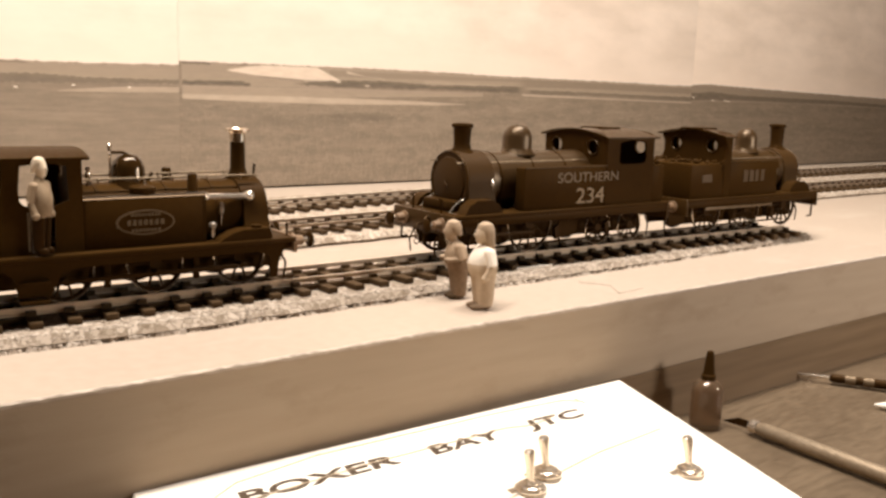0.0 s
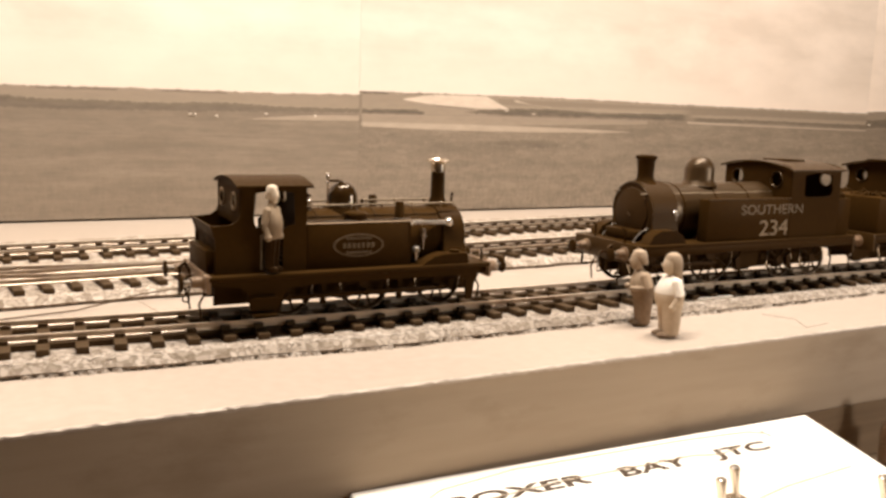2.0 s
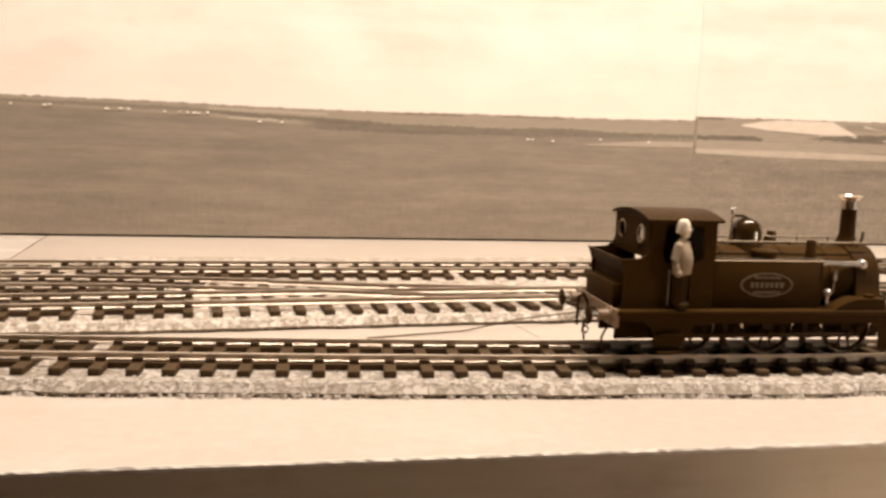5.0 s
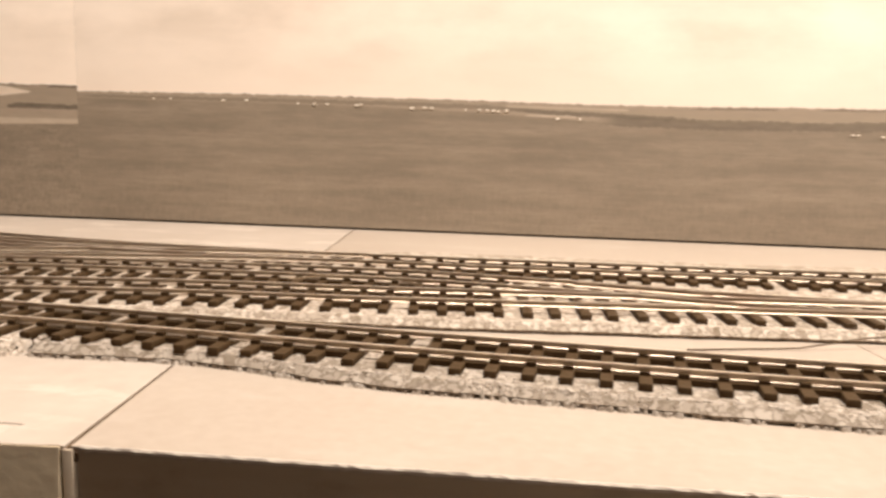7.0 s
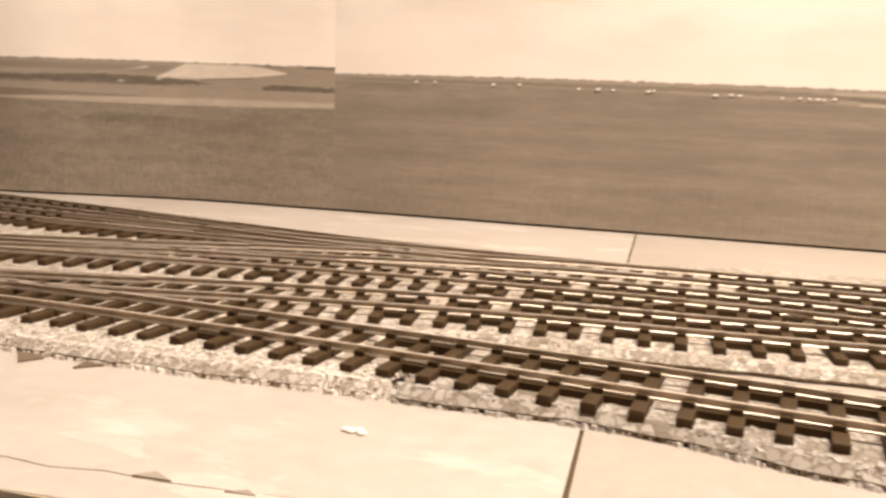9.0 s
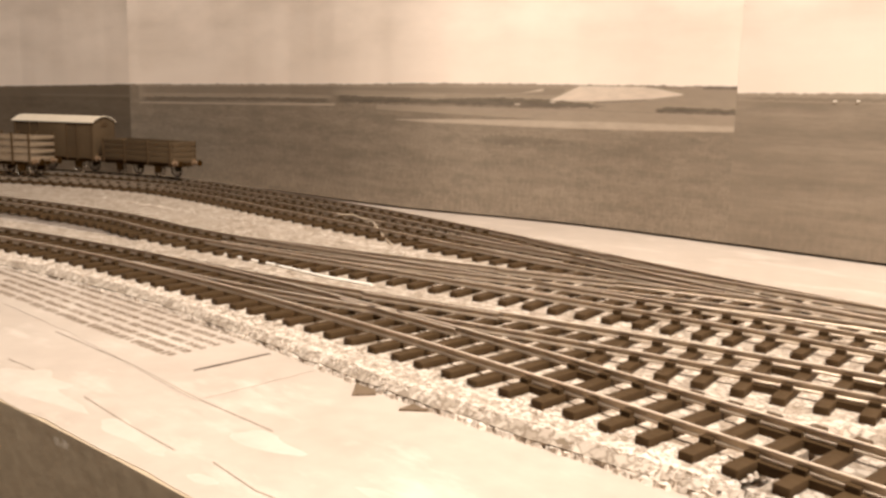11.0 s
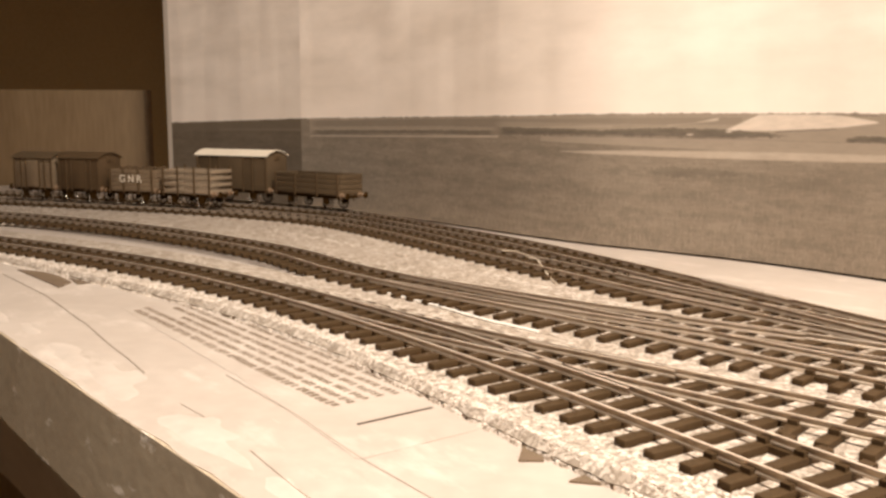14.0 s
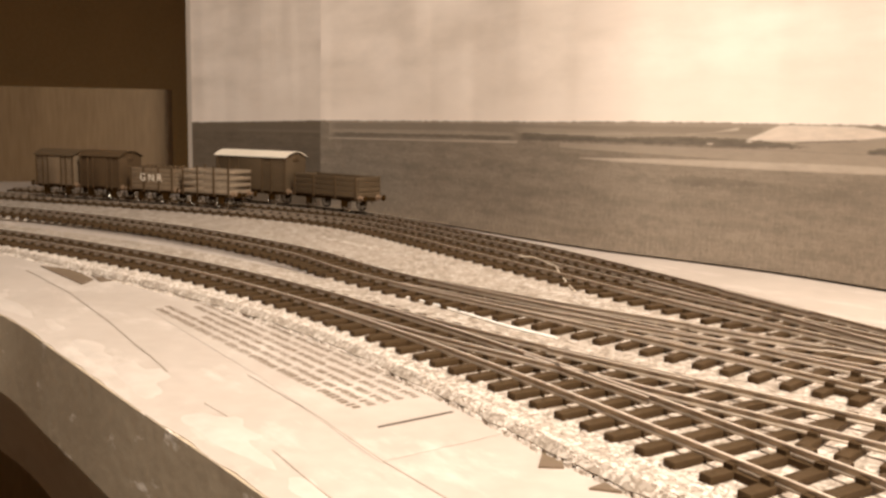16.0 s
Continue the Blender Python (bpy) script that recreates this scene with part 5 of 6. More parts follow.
def side_tank_loco(x, y, rz, p, label):
    """A larger tank engine from a table of its lengths; the chimney stands over its origin."""
    e = thing("tank_engine", x, y, RAIL_Z, rz, label, "locomotive", "locomotives")
    fz, hw = p["foot"], p["half"]
    f0, f1 = p["rear"], p["front"]
    part("footplate", box(B(), f0, f1, -hw - 0.012, hw + 0.012, fz - 0.012, fz, 0.002), M_BLACK, e)
    for s in (-1, 1):
        part("valance", box(B(), f0, f1, s * (hw + 0.004) - 0.004, s * (hw + 0.004) + 0.004, fz - 0.034, fz - 0.012, 0.001), M_BLACK, e)
        part("frame", box(B(), f0 + 0.03, f1 - 0.02, s * 0.05 - 0.004, s * 0.05 + 0.004, 0.038, fz - 0.012), M_BLACK, e)
        for wx, r, n in p["wheels"]:
            wheel(e, wx, s * 0.074, r, n)
        if p["rod"]:
            part("coupling_rod", box(B(), p["rod"][0], p["rod"][1], s * 0.092 - 0.003, s * 0.092 + 0.003, p["rod"][2] - 0.005, p["rod"][2] + 0.005, 0.001), M_DULL if p["rod"][2] > 0.09 else M_WHEEL, e)
        ws = sorted(w[0] for w in p["wheels"])
        for a, b in zip(ws, ws[1:]):
            m = (a + b) / 2 + 0.02
            hg = part("brake_hanger", tube(B(), [(m, s * 0.078, fz - 0.014), (m + 0.012, s * 0.078, 0.075), (m + 0.004, s * 0.078, 0.028)], 0.005, 6), M_BLACK, e)
            part("brake_block", prism(B(), [(m + 0.010, 0.040), (m + 0.026, 0.036), (m + 0.034, 0.075), (m + 0.018, 0.085)], s * 0.078 - 0.008, s * 0.078 + 0.008), M_WHEEL, hg)
        part("brake_rod", tube(B(), [(ws[0] - 0.05, s * 0.062, 0.024), (ws[-1] + 0.03, s * 0.062, 0.024)], 0.0035, 6), M_BLACK, e)
        tk = part("side_tank", box(B(), p["tank"][0], p["tank"][1], s * (hw - 0.022) - 0.022, s * (hw - 0.022) + 0.022, fz, p["tank"][2], 0.004), M_GREEN, e)
        part("tank_rim", tube(B(), [(p["tank"][0], s * (hw - 0.002), p["tank"][2]), (p["tank"][1], s * (hw - 0.002), p["tank"][2])], 0.003, 6), M_BROWN, tk)
        c0, c1, ct = p["cab"]
        zt = p["tank"][2]
        mid = (c0 + c1) / 2
        if c1 - c0 > 0.1:
            out = [(c0, fz), (c1, fz), (c1, zt), (c1, ct), (mid, ct), (c0, ct), (c0, zt + 0.02), (c0, zt)]
            hol = [(mid - 0.055, zt + 0.003), (mid + 0.040, zt + 0.003), (mid + 0.058, zt + 0.010), (mid + 0.058, ct - 0.022), (mid, ct - 0.012), (mid - 0.075, ct - 0.022), (mid - 0.082, zt + 0.025), (mid - 0.074, zt + 0.008)]
            part("cab_side", side_with_hole(B(), out, hol, s * (hw - 0.004) - 0.004, s * (hw - 0.004) + 0.004), M_GREEN, e)
        else:
            part("cab_side", prism(B(), [(c0, fz), (c1, fz), (c1, ct), (c0 - 0.02, ct), (c0, ct - 0.03), (c0 + 0.006, zt + 0.03), (c0 - 0.008, zt + 0.008), (c0 - 0.03, zt)], s * (hw - 0.004) - 0.004, s * (hw - 0.004) + 0.004), M_GREEN, e)
        handrail(e, [(c1, s * 0.066, p["boiler"][0] + p["boiler"][1] - 0.030), (0.07, s * 0.066, p["boiler"][0] + p["boiler"][1] - 0.030)], 4)
        part("clack_valve", lathe(B(), [(0.003, -0.035), (0.004, 0), (0.009, 0.003), (0.009, 0.016), (0.004, 0.022)], (p["tank"][1] + 0.085, s * (p["boiler"][1] + 0.003), p["boiler"][0] - 0.01), (0, 0, 1), 10), M_STEEL, e)
        bm = B()
        q = p["splash"]
        prism(bm, [(q - 0.075, fz), (q - 0.06, fz + 0.026), (q - 0.03, fz + 0.042), (q + 0.03, fz + 0.042), (q + 0.06, fz + 0.026), (q + 0.075, fz)], s * (hw - 0.024) - 0.022, s * (hw - 0.024) + 0.022)
        part("splasher", bm, M_BLACK, e)
        buffer_stock(e, f1 + 0.004, s * 0.098, 0.118, 1)
        buffer_stock(e, f0 - 0.004, s * 0.098, 0.118, -1)
        part("lamp_iron", tube(B(), [(f1 - 0.01, s * 0.075, fz), (f1 - 0.01, s * 0.075, fz + 0.04), (f1 + 0.003, s * 0.075, fz + 0.045)], 0.0035, 5), M_BLACK, e)
        part("front_step", tube(B(), [(f1 - 0.02, s * hw, fz - 0.012), (f1 - 0.02, s * hw, 0.045), (f1 - 0.045, s * hw, 0.045)], 0.004, 5), M_BLACK, e)
    bz, br = p["boiler"]
    part("boiler", boiler(B(), p["cab"][1], -0.06, bz, br), M_SHEEN, e)
    for k in range(3):
        part("boiler_band", lathe(B(), [(br + 0.0015, 0), (br + 0.0015, 0.007)], (p["cab"][1] + 0.12 + k * (-0.06 - p["cab"][1] - 0.1) / 2.4, 0, bz), (1, 0, 0), 28), M_BLACK, e)
    bm = B()
    rr = br + 0.006
    pts = [(rr * math.cos(math.pi * k / 14), bz + rr * math.sin(math.pi * k / 14)) for k in range(15)]
    prism(bm, pts + [(-rr, bz - 0.02), (-rr - 0.008, fz + 0.012), (-rr - 0.02, fz), (rr + 0.02, fz), (rr + 0.008, fz + 0.012), (rr, bz - 0.02)], -0.062, p["smoke"], "x", 0.002)
    sb = part("smokebox", bm, M_SMOKE, e)
    part("smokebox_rim", ring(B(), (p["smoke"], 0, bz), rr - 0.002, 0.004, (1, 0, 0), 28), M_BROWN, sb)
    part("smokebox_door", lathe(B(), [(rr * 0.80, 0), (rr * 0.78, 0.006), (rr * 0.5, 0.014), (0.001, 0.018)], (p["smoke"], 0, bz), (1, 0, 0), 26), M_SMOKE, sb)
    part("door_handle", tube(B(), [(p["smoke"] + 0.021, 0, bz), (p["smoke"] + 0.021, 0.014, bz - 0.014)], 0.003, 6), M_WHEEL, sb)
    part("smokebox_step", box(B(), p["smoke"], p["smoke"] + 0.05, -0.075, 0.075, fz, fz + 0.035, 0.008), M_BLACK, sb)
    part("chimney", lathe(B(), [(0.045, -0.010), (0.036, 0.004), (0.028, 0.014), (0.0265, 0.03), (0.029, p["chim"] - bz - br - 0.016), (0.035, p["chim"] - bz - br - 0.010), (0.035, p["chim"] - bz - br - 0.003), (0.027, p["chim"] - bz - br), (0.020, p["chim"] - bz - br - 0.01)], (0, 0, bz + br), (0, 0, 1), 24), M_BLACK, e)
    dr, dh = p["dome"][1], p["dome"][2] - bz - br
    part("dome", lathe(B(), [(dr + 0.012, -0.010), (dr + 0.003, 0.004), (dr, 0.012), (dr, dh * 0.52), (dr * 0.9, dh * 0.74), (dr * 0.62, dh * 0.93), (dr * 0.2, dh), (0.001, dh)], (p["dome"][0], 0, bz + br), (0, 0, 1), 24), M_SHEEN, e)
    c0, c1, ct = p["cab"]
    for cx, nm in ((c1, "cab_front"), (c0, "cab_back")):
        bm = box(B(), cx - 0.003, cx + 0.003, -hw + 0.004, hw - 0.004, fz, ct - 0.078)
        for s in (-1, 1):
            pierced(bm, cx - 0.003, cx + 0.003, min(0, s * (hw - 0.004)), max(0, s * (hw - 0.004)), ct - 0.078, ct + 0.002, s * p["win"], ct - 0.040, 0.025)
        prism(bm, [(hw * math.cos(math.pi * k / 10) * 0.95, ct + 0.001 + 0.018 * math.sin(math.pi * k / 10)) for k in range(11)], cx - 0.003, cx + 0.003, "x")
        cf = part(nm, bm, M_GREEN, e)
        for s in (-1, 1):
            d = 1 if cx == c1 else -1
            part("window_rim", ring(B(), (cx + d * 0.004, s * p["win"], ct - 0.040), 0.0255, 0.0032, (1, 0, 0), 20), M_BROWN, cf)
    rf = part("cab_roof", arc_roof(B(), c0 - p["over"], c1 + 0.014, hw + 0.012, ct - 0.002, 0.024), M_BROWN, e)
    part("roof_hatch", box(B(), (c0 + c1) / 2 - 0.05, (c0 + c1) / 2 + 0.05, -0.05, 0.05, ct + 0.018, ct + 0.026, 0.002), M_BLACK, rf)
    part("bunker", box(B(), p["bunk"], c0, -hw, hw, fz, p["tank"][2] - 0.004, 0.005), M_GREEN, e)
    r = random.Random(3)
    bm = B()
    for _ in range(60):
        ball(bm, (r.uniform(p["bunk"] + 0.01, c0 - 0.01), r.uniform(-hw + 0.015, hw - 0.015), p["tank"][2] + r.uniform(-0.010, 0.003)), r.uniform(0.006, 0.011), seg=6)
    part("coal", bm, M_BLACK, e)["kind"] = "stuff"
    for s, xx in ((1, f1), (-1, f0)):
        part("buffer_beam", box(B(), xx - 0.005, xx + 0.005, -hw - 0.01, hw + 0.01, 0.088, fz, 0.001), M_BROWN, e)
        coupling(e, xx, 0.108, s)
    return e


P234 = dict(foot=0.150, half=0.152, rear=-0.835, front=0.140, wheels=((0.02, 0.098, 12), (-0.235, 0.098, 12), (-0.56, 0.062, 9), (-0.725, 0.062, 9)), rod=(-0.245, 0.03, 0.07), tank=(-0.508, -0.137, 0.286), cab=(-0.748, -0.508, 0.384), boiler=(0.238, 0.092), splash=0.02, smoke=0.045, chim=0.420, dome=(-0.232, 0.049, 0.416), bunk=-0.812, over=0.012, win=0.088)
e234 = side_tank_loco(1.43, 0.53, 180, P234, "dark tank engine lettered SOUTHERN 234 standing on the main track")
face = pose(0, 0, 0, 90, 0, 180)
lettering("lettering", "SOUTHERN", 0.046, M_PLATE, e234, Matrix.Translation((-0.425, 0.1535, 0.249)) @ face @ Matrix.Diagonal((1.22, 1, 1, 1)), "pale SOUTHERN lettering")
lettering("lettering", "234", 0.078, M_GILT, e234, Matrix.Translation((-0.435, 0.1535, 0.186)) @ face @ Matrix.Diagonal((1.18, 0.95, 1, 1)), "pale painted number")
P1789 = dict(foot=0.150, half=0.152, rear=-0.775, front=0.085, wheels=((-0.03, 0.088, 12), (-0.29, 0.088, 12), (-0.55, 0.088, 12)), rod=(-0.58, -0.14, 0.098), tank=(-0.520, -0.205, 0.284), cab=(-0.552, -0.520, 0.384), boiler=(0.232, 0.086), splash=-0.03, smoke=0.035, chim=0.424, dome=(-0.221, 0.045, 0.404), bunk=-0.755, over=0.028, win=0.086)
e1789 = side_tank_loco(3.145, 0.515, -0.6, P1789, "black tank engine with faint numbers behind the lettered engine")
bars(e1789, "number_bars", -0.44, -0.29, -0.1535, 0.228, 0.044, 4, M_RUST, 2)
bars(e1789, "bunker_plate", -0.70, -0.62, -0.1535, 0.225, 0.028, 1, M_RUST, 2)


# ---- figures, each one plain mesh ----
def loft(bm, rows, seg=16):
    """Joins oval rings of (height, middle x, half depth, half width) into one closed body."""
    rings = [[bm.verts.new((cx + rx * math.cos(2 * math.pi * i / seg), ry * math.sin(2 * math.pi * i / seg), z)) for i in range(seg)] for z, cx, rx, ry in rows]
    for a, b in zip(rings, rings[1:]):
        for i in range(seg):
            bm.faces.new((a[i], a[(i + 1) % seg], b[(i + 1) % seg], b[i]))
    bm.faces.new(rings[0][::-1])
    bm.faces.new(rings[-1])
    return bm


def figurine(name, x, y, z, rz, h, mats, label, girth=1.0, stoop=0.0, hair=0.0, hang=1.0, head=1.0):
    """A cast figure about 0.235 high; mats lists (material, top as a share of the height), the last pair is the hair.
    stoop: how far the head leans forward; hang: 1 for arms at the sides, 0 for arms held in front."""
    bm = B()
    g = girth
    for s in (-1, 1):
        ball(bm, (0.012 * g, s * 0.016 * g, 0.008), 0.019, 1.55 * g, 0.8 * g, 0.5)
        legs = [(0.010, -0.001, 0.022 * g, 0.015 * g), (0.045, 0.0, 0.025 * g, 0.018 * g), (0.085, 0.001, 0.029 * g, 0.020 * g), (0.112, 0.002, 0.034 * g, 0.021 * g)]
        rows = [[bm.verts.new((cx + rx * math.cos(math.pi * i / 6), s * 0.017 * g + ry * math.sin(math.pi * i / 6), zz)) for i in range(12)] for zz, cx, rx, ry in legs]
        for a, b in zip(rows, rows[1:]):
            for i in range(12):
                bm.faces.new((a[i], a[(i + 1) % 12], b[(i + 1) % 12], b[i]))
    k = stoop
    loft(bm, [(0.088, 0.002, 0.034 * g, 0.036 * g), (0.105, 0.004, 0.039 * g, 0.041 * g), (0.125, 0.005 + 0.2 * k, 0.040 * g, 0.041 * g), (0.145, 0.003 + 0.4 * k, 0.034 * g, 0.041 * g), (0.160, 0.6 * k, 0.027 * g, 0.036 * g), (0.169, 0.8 * k, 0.017 * g, 0.022 * g), (0.174, 0.9 * k, 0.010, 0.011)])
    for s in (-1, 1):
        elbow = (-0.006 * g + 0.5 * k, s * 0.047 * g, 0.122)
        wrist = (0.012 * g + k, s * 0.044 * g, 0.090) if hang else (0.030 * g + k, s * 0.026 * g, 0.118)
        cyl(bm, (0.7 * k, s * 0.035 * g, 0.156), elbow, 0.0145 * (0.4 + 0.6 * g), 0.0135 * (0.4 + 0.6 * g), 10)
        cyl(bm, elbow, wrist, 0.0105 * (0.5 + 0.5 * g), 0.008, 10)
        ball(bm, (0.7 * k, s * 0.034 * g, 0.156), 0.0145 * (0.4 + 0.6 * g))
        ball(bm, wrist, 0.0095)
    hx = 0.002 + 1.3 * k
    cyl(bm, (0.8 * k, 0, 0.165), (hx, 0, 0.186), 0.012, 0.011, 10)
    loft(bm, [(0.176, hx + 0.008, 0.009, 0.009), (0.183, hx + 0.006, 0.017, 0.015), (0.196, hx + 0.004, 0.021, 0.018), (0.212, hx + 0.002, 0.022, 0.019), (0.224, hx, 0.016, 0.015), (0.229, hx - 0.001, 0.006, 0.006)], 14)
    ball(bm, (hx + 0.0255, 0, 0.200), 0.0045, 1, 0.8, 1.3)
    n0 = len(bm.faces)
    loft(bm, [(0.196 - hair, hx - 0.020 - 0.1 * hair, 0.008, 0.014), (0.190 - hair * 0.6, hx - 0.016, 0.014, 0.020), (0.204, hx - 0.008, 0.021, 0.0225), (0.218, hx - 0.003, 0.024, 0.0225), (0.229, hx - 0.003, 0.019, 0.018), (0.235, hx - 0.003, 0.008, 0.008)], 14)
    if head != 1:
        for v in bm.verts:
            if v.co.z > 0.1755:
                v.co = Vector((hx + (v.co.x - hx) * head, v.co.y * head, 0.1755 + (v.co.z - 0.1755) * (0.35 + 0.65 * head)))
    bm.faces.ensure_lookup_table()
    last = len(mats) - 1
    for i, f in enumerate(bm.faces):
        zc = f.calc_center_median().z / 0.235
        f.material_index = last if i >= n0 else next(j for j, c in enumerate(mats) if zc <= c[1] or j == last - 1)
    bmesh.ops.scale(bm, vec=(h / 0.235,) * 3, verts=bm.verts)
    ob = part(name, bm, [c[0] for c in mats], None)
    ob.matrix_world = pose(x * U, y * U, z * U, 0, 0, rz)
    return tagged(ob, label, "figurine", "figurines beside the track")


figurine("figurine", 1.222, 0.262, 0.0, 158, 0.226, [(M_WAGON_DARK, 0.10), (M_FIG_MID, 0.52), (M_FIG_COAT, 0.74), (M_FIG_COAT, 0.9), (M_FIG_COAT, 9)], "painted brown model figure in overalls standing on the board", 0.92, 0.016, 0.0, 0)
figurine("figurine", 1.205, 0.130, 0.0, 160, 0.238, [(M_FIG_MID, 0.07), (M_FIG_SMOCK, 0.50), (M_FIG_WHITE, 0.74), (M_FIG_SMOCK, 0.9), (M_FIG_COAT, 9)], "pale long-haired model figure in a white shirt on the board", 1.02, 0.0, 0.055, 1)
figurine("figurine", 0.152, 0.412, RAIL_Z + 0.129, -50, 0.230, [(M_WHEEL, 0.34), (M_FIG_DRIVER, 0.76), (M_FIG_PALE, 0.9), (M_FIG_PALE, 9)], "pale model driver standing in the engine's cab doorway", 0.60, 0.0, 0.0, 1, 0.66)


# ---- goods wagons on the siding ----
def track_at(pts, x):
    return min(spline([(a, b, 0) for a, b in pts], 0.02), key=lambda q: abs(q[0].x - x))


def underframe(t, L, mat):
    part("solebar", box(B(), -L / 2, L / 2, -0.095, 0.095, 0.082, 0.104, 0.002), M_BLACK, t)
    for wx in (-L * 0.28, L * 0.28):
        for s in (-1, 1):
            wheel(t, wx, s * 0.072, 0.052, 8)
            part("axle_guard", prism(B(), [(wx - 0.035, 0.09), (wx + 0.035, 0.09), (wx + 0.016, 0.04), (wx - 0.016, 0.04)], s * 0.09 - 0.004, s * 0.09 + 0.004), M_BLACK, t)
    for s in (-1, 1):
        for yy in (-0.085, 0.085):
            buffer_stock(t, s * L / 2, yy, 0.105, s)
        part("coupling_hook", tube(B(), [(s * L / 2, 0, 0.10), (s * (L / 2 + 0.03), 0, 0.10), (s * (L / 2 + 0.03), 0, 0.07)], 0.004, 6), M_BLACK, t)


def wagon(pts, x, L, H, mat, label, planks=5, gap=0.0, load=False):
    """An open plank-sided wagon."""
    p, h = track_at(pts, x)
    t = thing("goods_wagon", p.x, p.y, RAIL_Z, math.degrees(math.atan2(h.y, h.x)), label, "wagon", "goods wagons")
    underframe(t, L, mat)
    part("wagon_floor", box(B(), -L / 2, L / 2, -0.108, 0.108, 0.104, 0.112), mat, t)
    ph = (H - 0.112) / planks
    for k in range(planks):
        z0, z1 = 0.112 + k * ph, 0.112 + (k + 1) * ph - 0.003 - gap
        for s in (-1, 1):
            part("plank", box(B(), -L / 2, L / 2, s * 0.106 - 0.006, s * 0.106 + 0.006, z0, z1, 0.001), mat, t)
            part("plank", box(B(), s * L / 2 - 0.006, s * L / 2 + 0.006, -0.100, 0.100, z0, z1, 0.001), mat, t)
    for s in (-1, 1):
        for px in (-L / 2 + 0.012, -L * 0.17, L * 0.17, L / 2 - 0.012):
            part("stanchion", box(B(), px - 0.008, px + 0.008, s * 0.113 - 0.003, s * 0.113 + 0.003, 0.09, H, 0.001), M_WAGON_DARK, t)
    if load:
        r = random.Random(6)
        bm = B()
        for _ in range(70):
            ball(bm, (r.uniform(-L / 2 + 0.03, L / 2 - 0.03), r.uniform(-0.085, 0.085), H - 0.012 + r.uniform(-0.01, 0.018)), r.uniform(0.010, 0.018), seg=6)
        part("coal_load", bm, M_WAGON_DARK, t)["kind"] = "stuff"
    return t


def van(pts, x, L, H, body, roof, label):
    p, h = track_at(pts, x)
    t = thing("goods_van", p.x, p.y, RAIL_Z, math.degrees(math.atan2(h.y, h.x)), label, "wagon", "goods wagons")
    underframe(t, L, body)
    bd = part("van_body", box(B(), -L / 2, L / 2, -0.110, 0.110, 0.104, H, 0.003), body, t)
    for s in (-1, 1):
        bm = B()
        for k in range(9):
            zz = 0.12 + k * (H - 0.13) / 9
            box(bm, -L / 2 + 0.004, L / 2 - 0.004, s * 0.111 - 0.001, s * 0.111 + 0.001, zz, zz + 0.002)
        part("board_joints", bm, M_WAGON_DARK, bd)["kind"] = "stuff"
        part("door", box(B(), -L * 0.16, L * 0.16, s * 0.113 - 0.003, s * 0.113 + 0.003, 0.112, H - 0.006, 0.001), body, bd)
        for px in (-L / 2 + 0.01, -L * 0.3, -L * 0.17, L * 0.17, L * 0.3, L / 2 - 0.01):
            part("stanchion", box(B(), px - 0.006, px + 0.006, s * 0.115 - 0.003, s * 0.115 + 0.003, 0.09, H, 0.001), M_WAGON_DARK, bd)
        part("end_vent", box(B(), s * L / 2 - 0.006, s * L / 2 + 0.006, -0.03, 0.03, H - 0.03, H + 0.005, 0.002), M_WAGON_DARK, bd)
    part("end_infill", prism(B(), [(-0.108 + 0.216 * k / 10, H + 0.038 * (1 - (2 * k / 10 - 1) ** 2)) for k in range(11)], -L / 2 + 0.001, L / 2 - 0.001, "x"), body, bd)
    part("van_roof", arc_roof(B(), -L / 2 - 0.012, L / 2 + 0.012, 0.124, H + 0.003, 0.042), roof, t, "curved van roof")
    return t


wagon(TRACK_C, -7.715, 0.43, 0.292, M_WAGON_SLAT, "plank-sided open wagon with gapped pale boards on the siding", 4, 0.020)
gn = wagon(TRACK_C, -8.145, 0.40, 0.262, M_WAGON_PALE, "pale open wagon lettered G N R among the goods wagons", 5, 0, True)
for s in (-1, 1):
    lettering("lettering", "G N R", 0.075, M_ROOF_PALE, gn, Matrix.Translation((0, s * 0.1175, 0.192)) @ pose(0, 0, 0, 90, 0, 0 if s < 0 else 180), "cream wagon lettering", 0.015)
van(TRACK_C, -8.555, 0.38, 0.330, M_WAGON_DARK, M_WAGON_DARK, "dark covered goods van on the yard track")
van(TRACK_C, -8.93, 0.38, 0.325, M_WAGON_PALE, M_WAGON_GREY, "pale grey covered goods van at the train's end")
van(TRACK_D, -7.95, 0.68, 0.352, M_WAGON_GREY, M_ROOF_PALE, "covered goods van with a pale curved roof")
wagon(TRACK_D, -7.25, 0.66, 0.250, M_WAGON_GREY, "low dark open wagon beside the backscene", 4)

# ---- control panel on the bench ----
PX, PY, PH, SL = 1.606, -0.030, 0.188, 0.20
panel = thing("control_panel", PX, PY, -0.42, -1.5, "white sloping control panel with chrome toggle switches on the bench", "control panel")


def pz(yy):
    return PH + SL * yy


part("panel_case", prism(B(), [(0, 0), (0, PH), (-0.84, pz(-0.84)), (-0.84, 0)], -1.40, 0.0, "x", 0.004), M_PANEL, panel)
tilt = Matrix.Rotation(math.atan(SL), 4, "X")


def on_panel(xx, yy, lift=0.0):
    return Matrix.Translation((xx, yy, pz(yy) + lift)) @ tilt


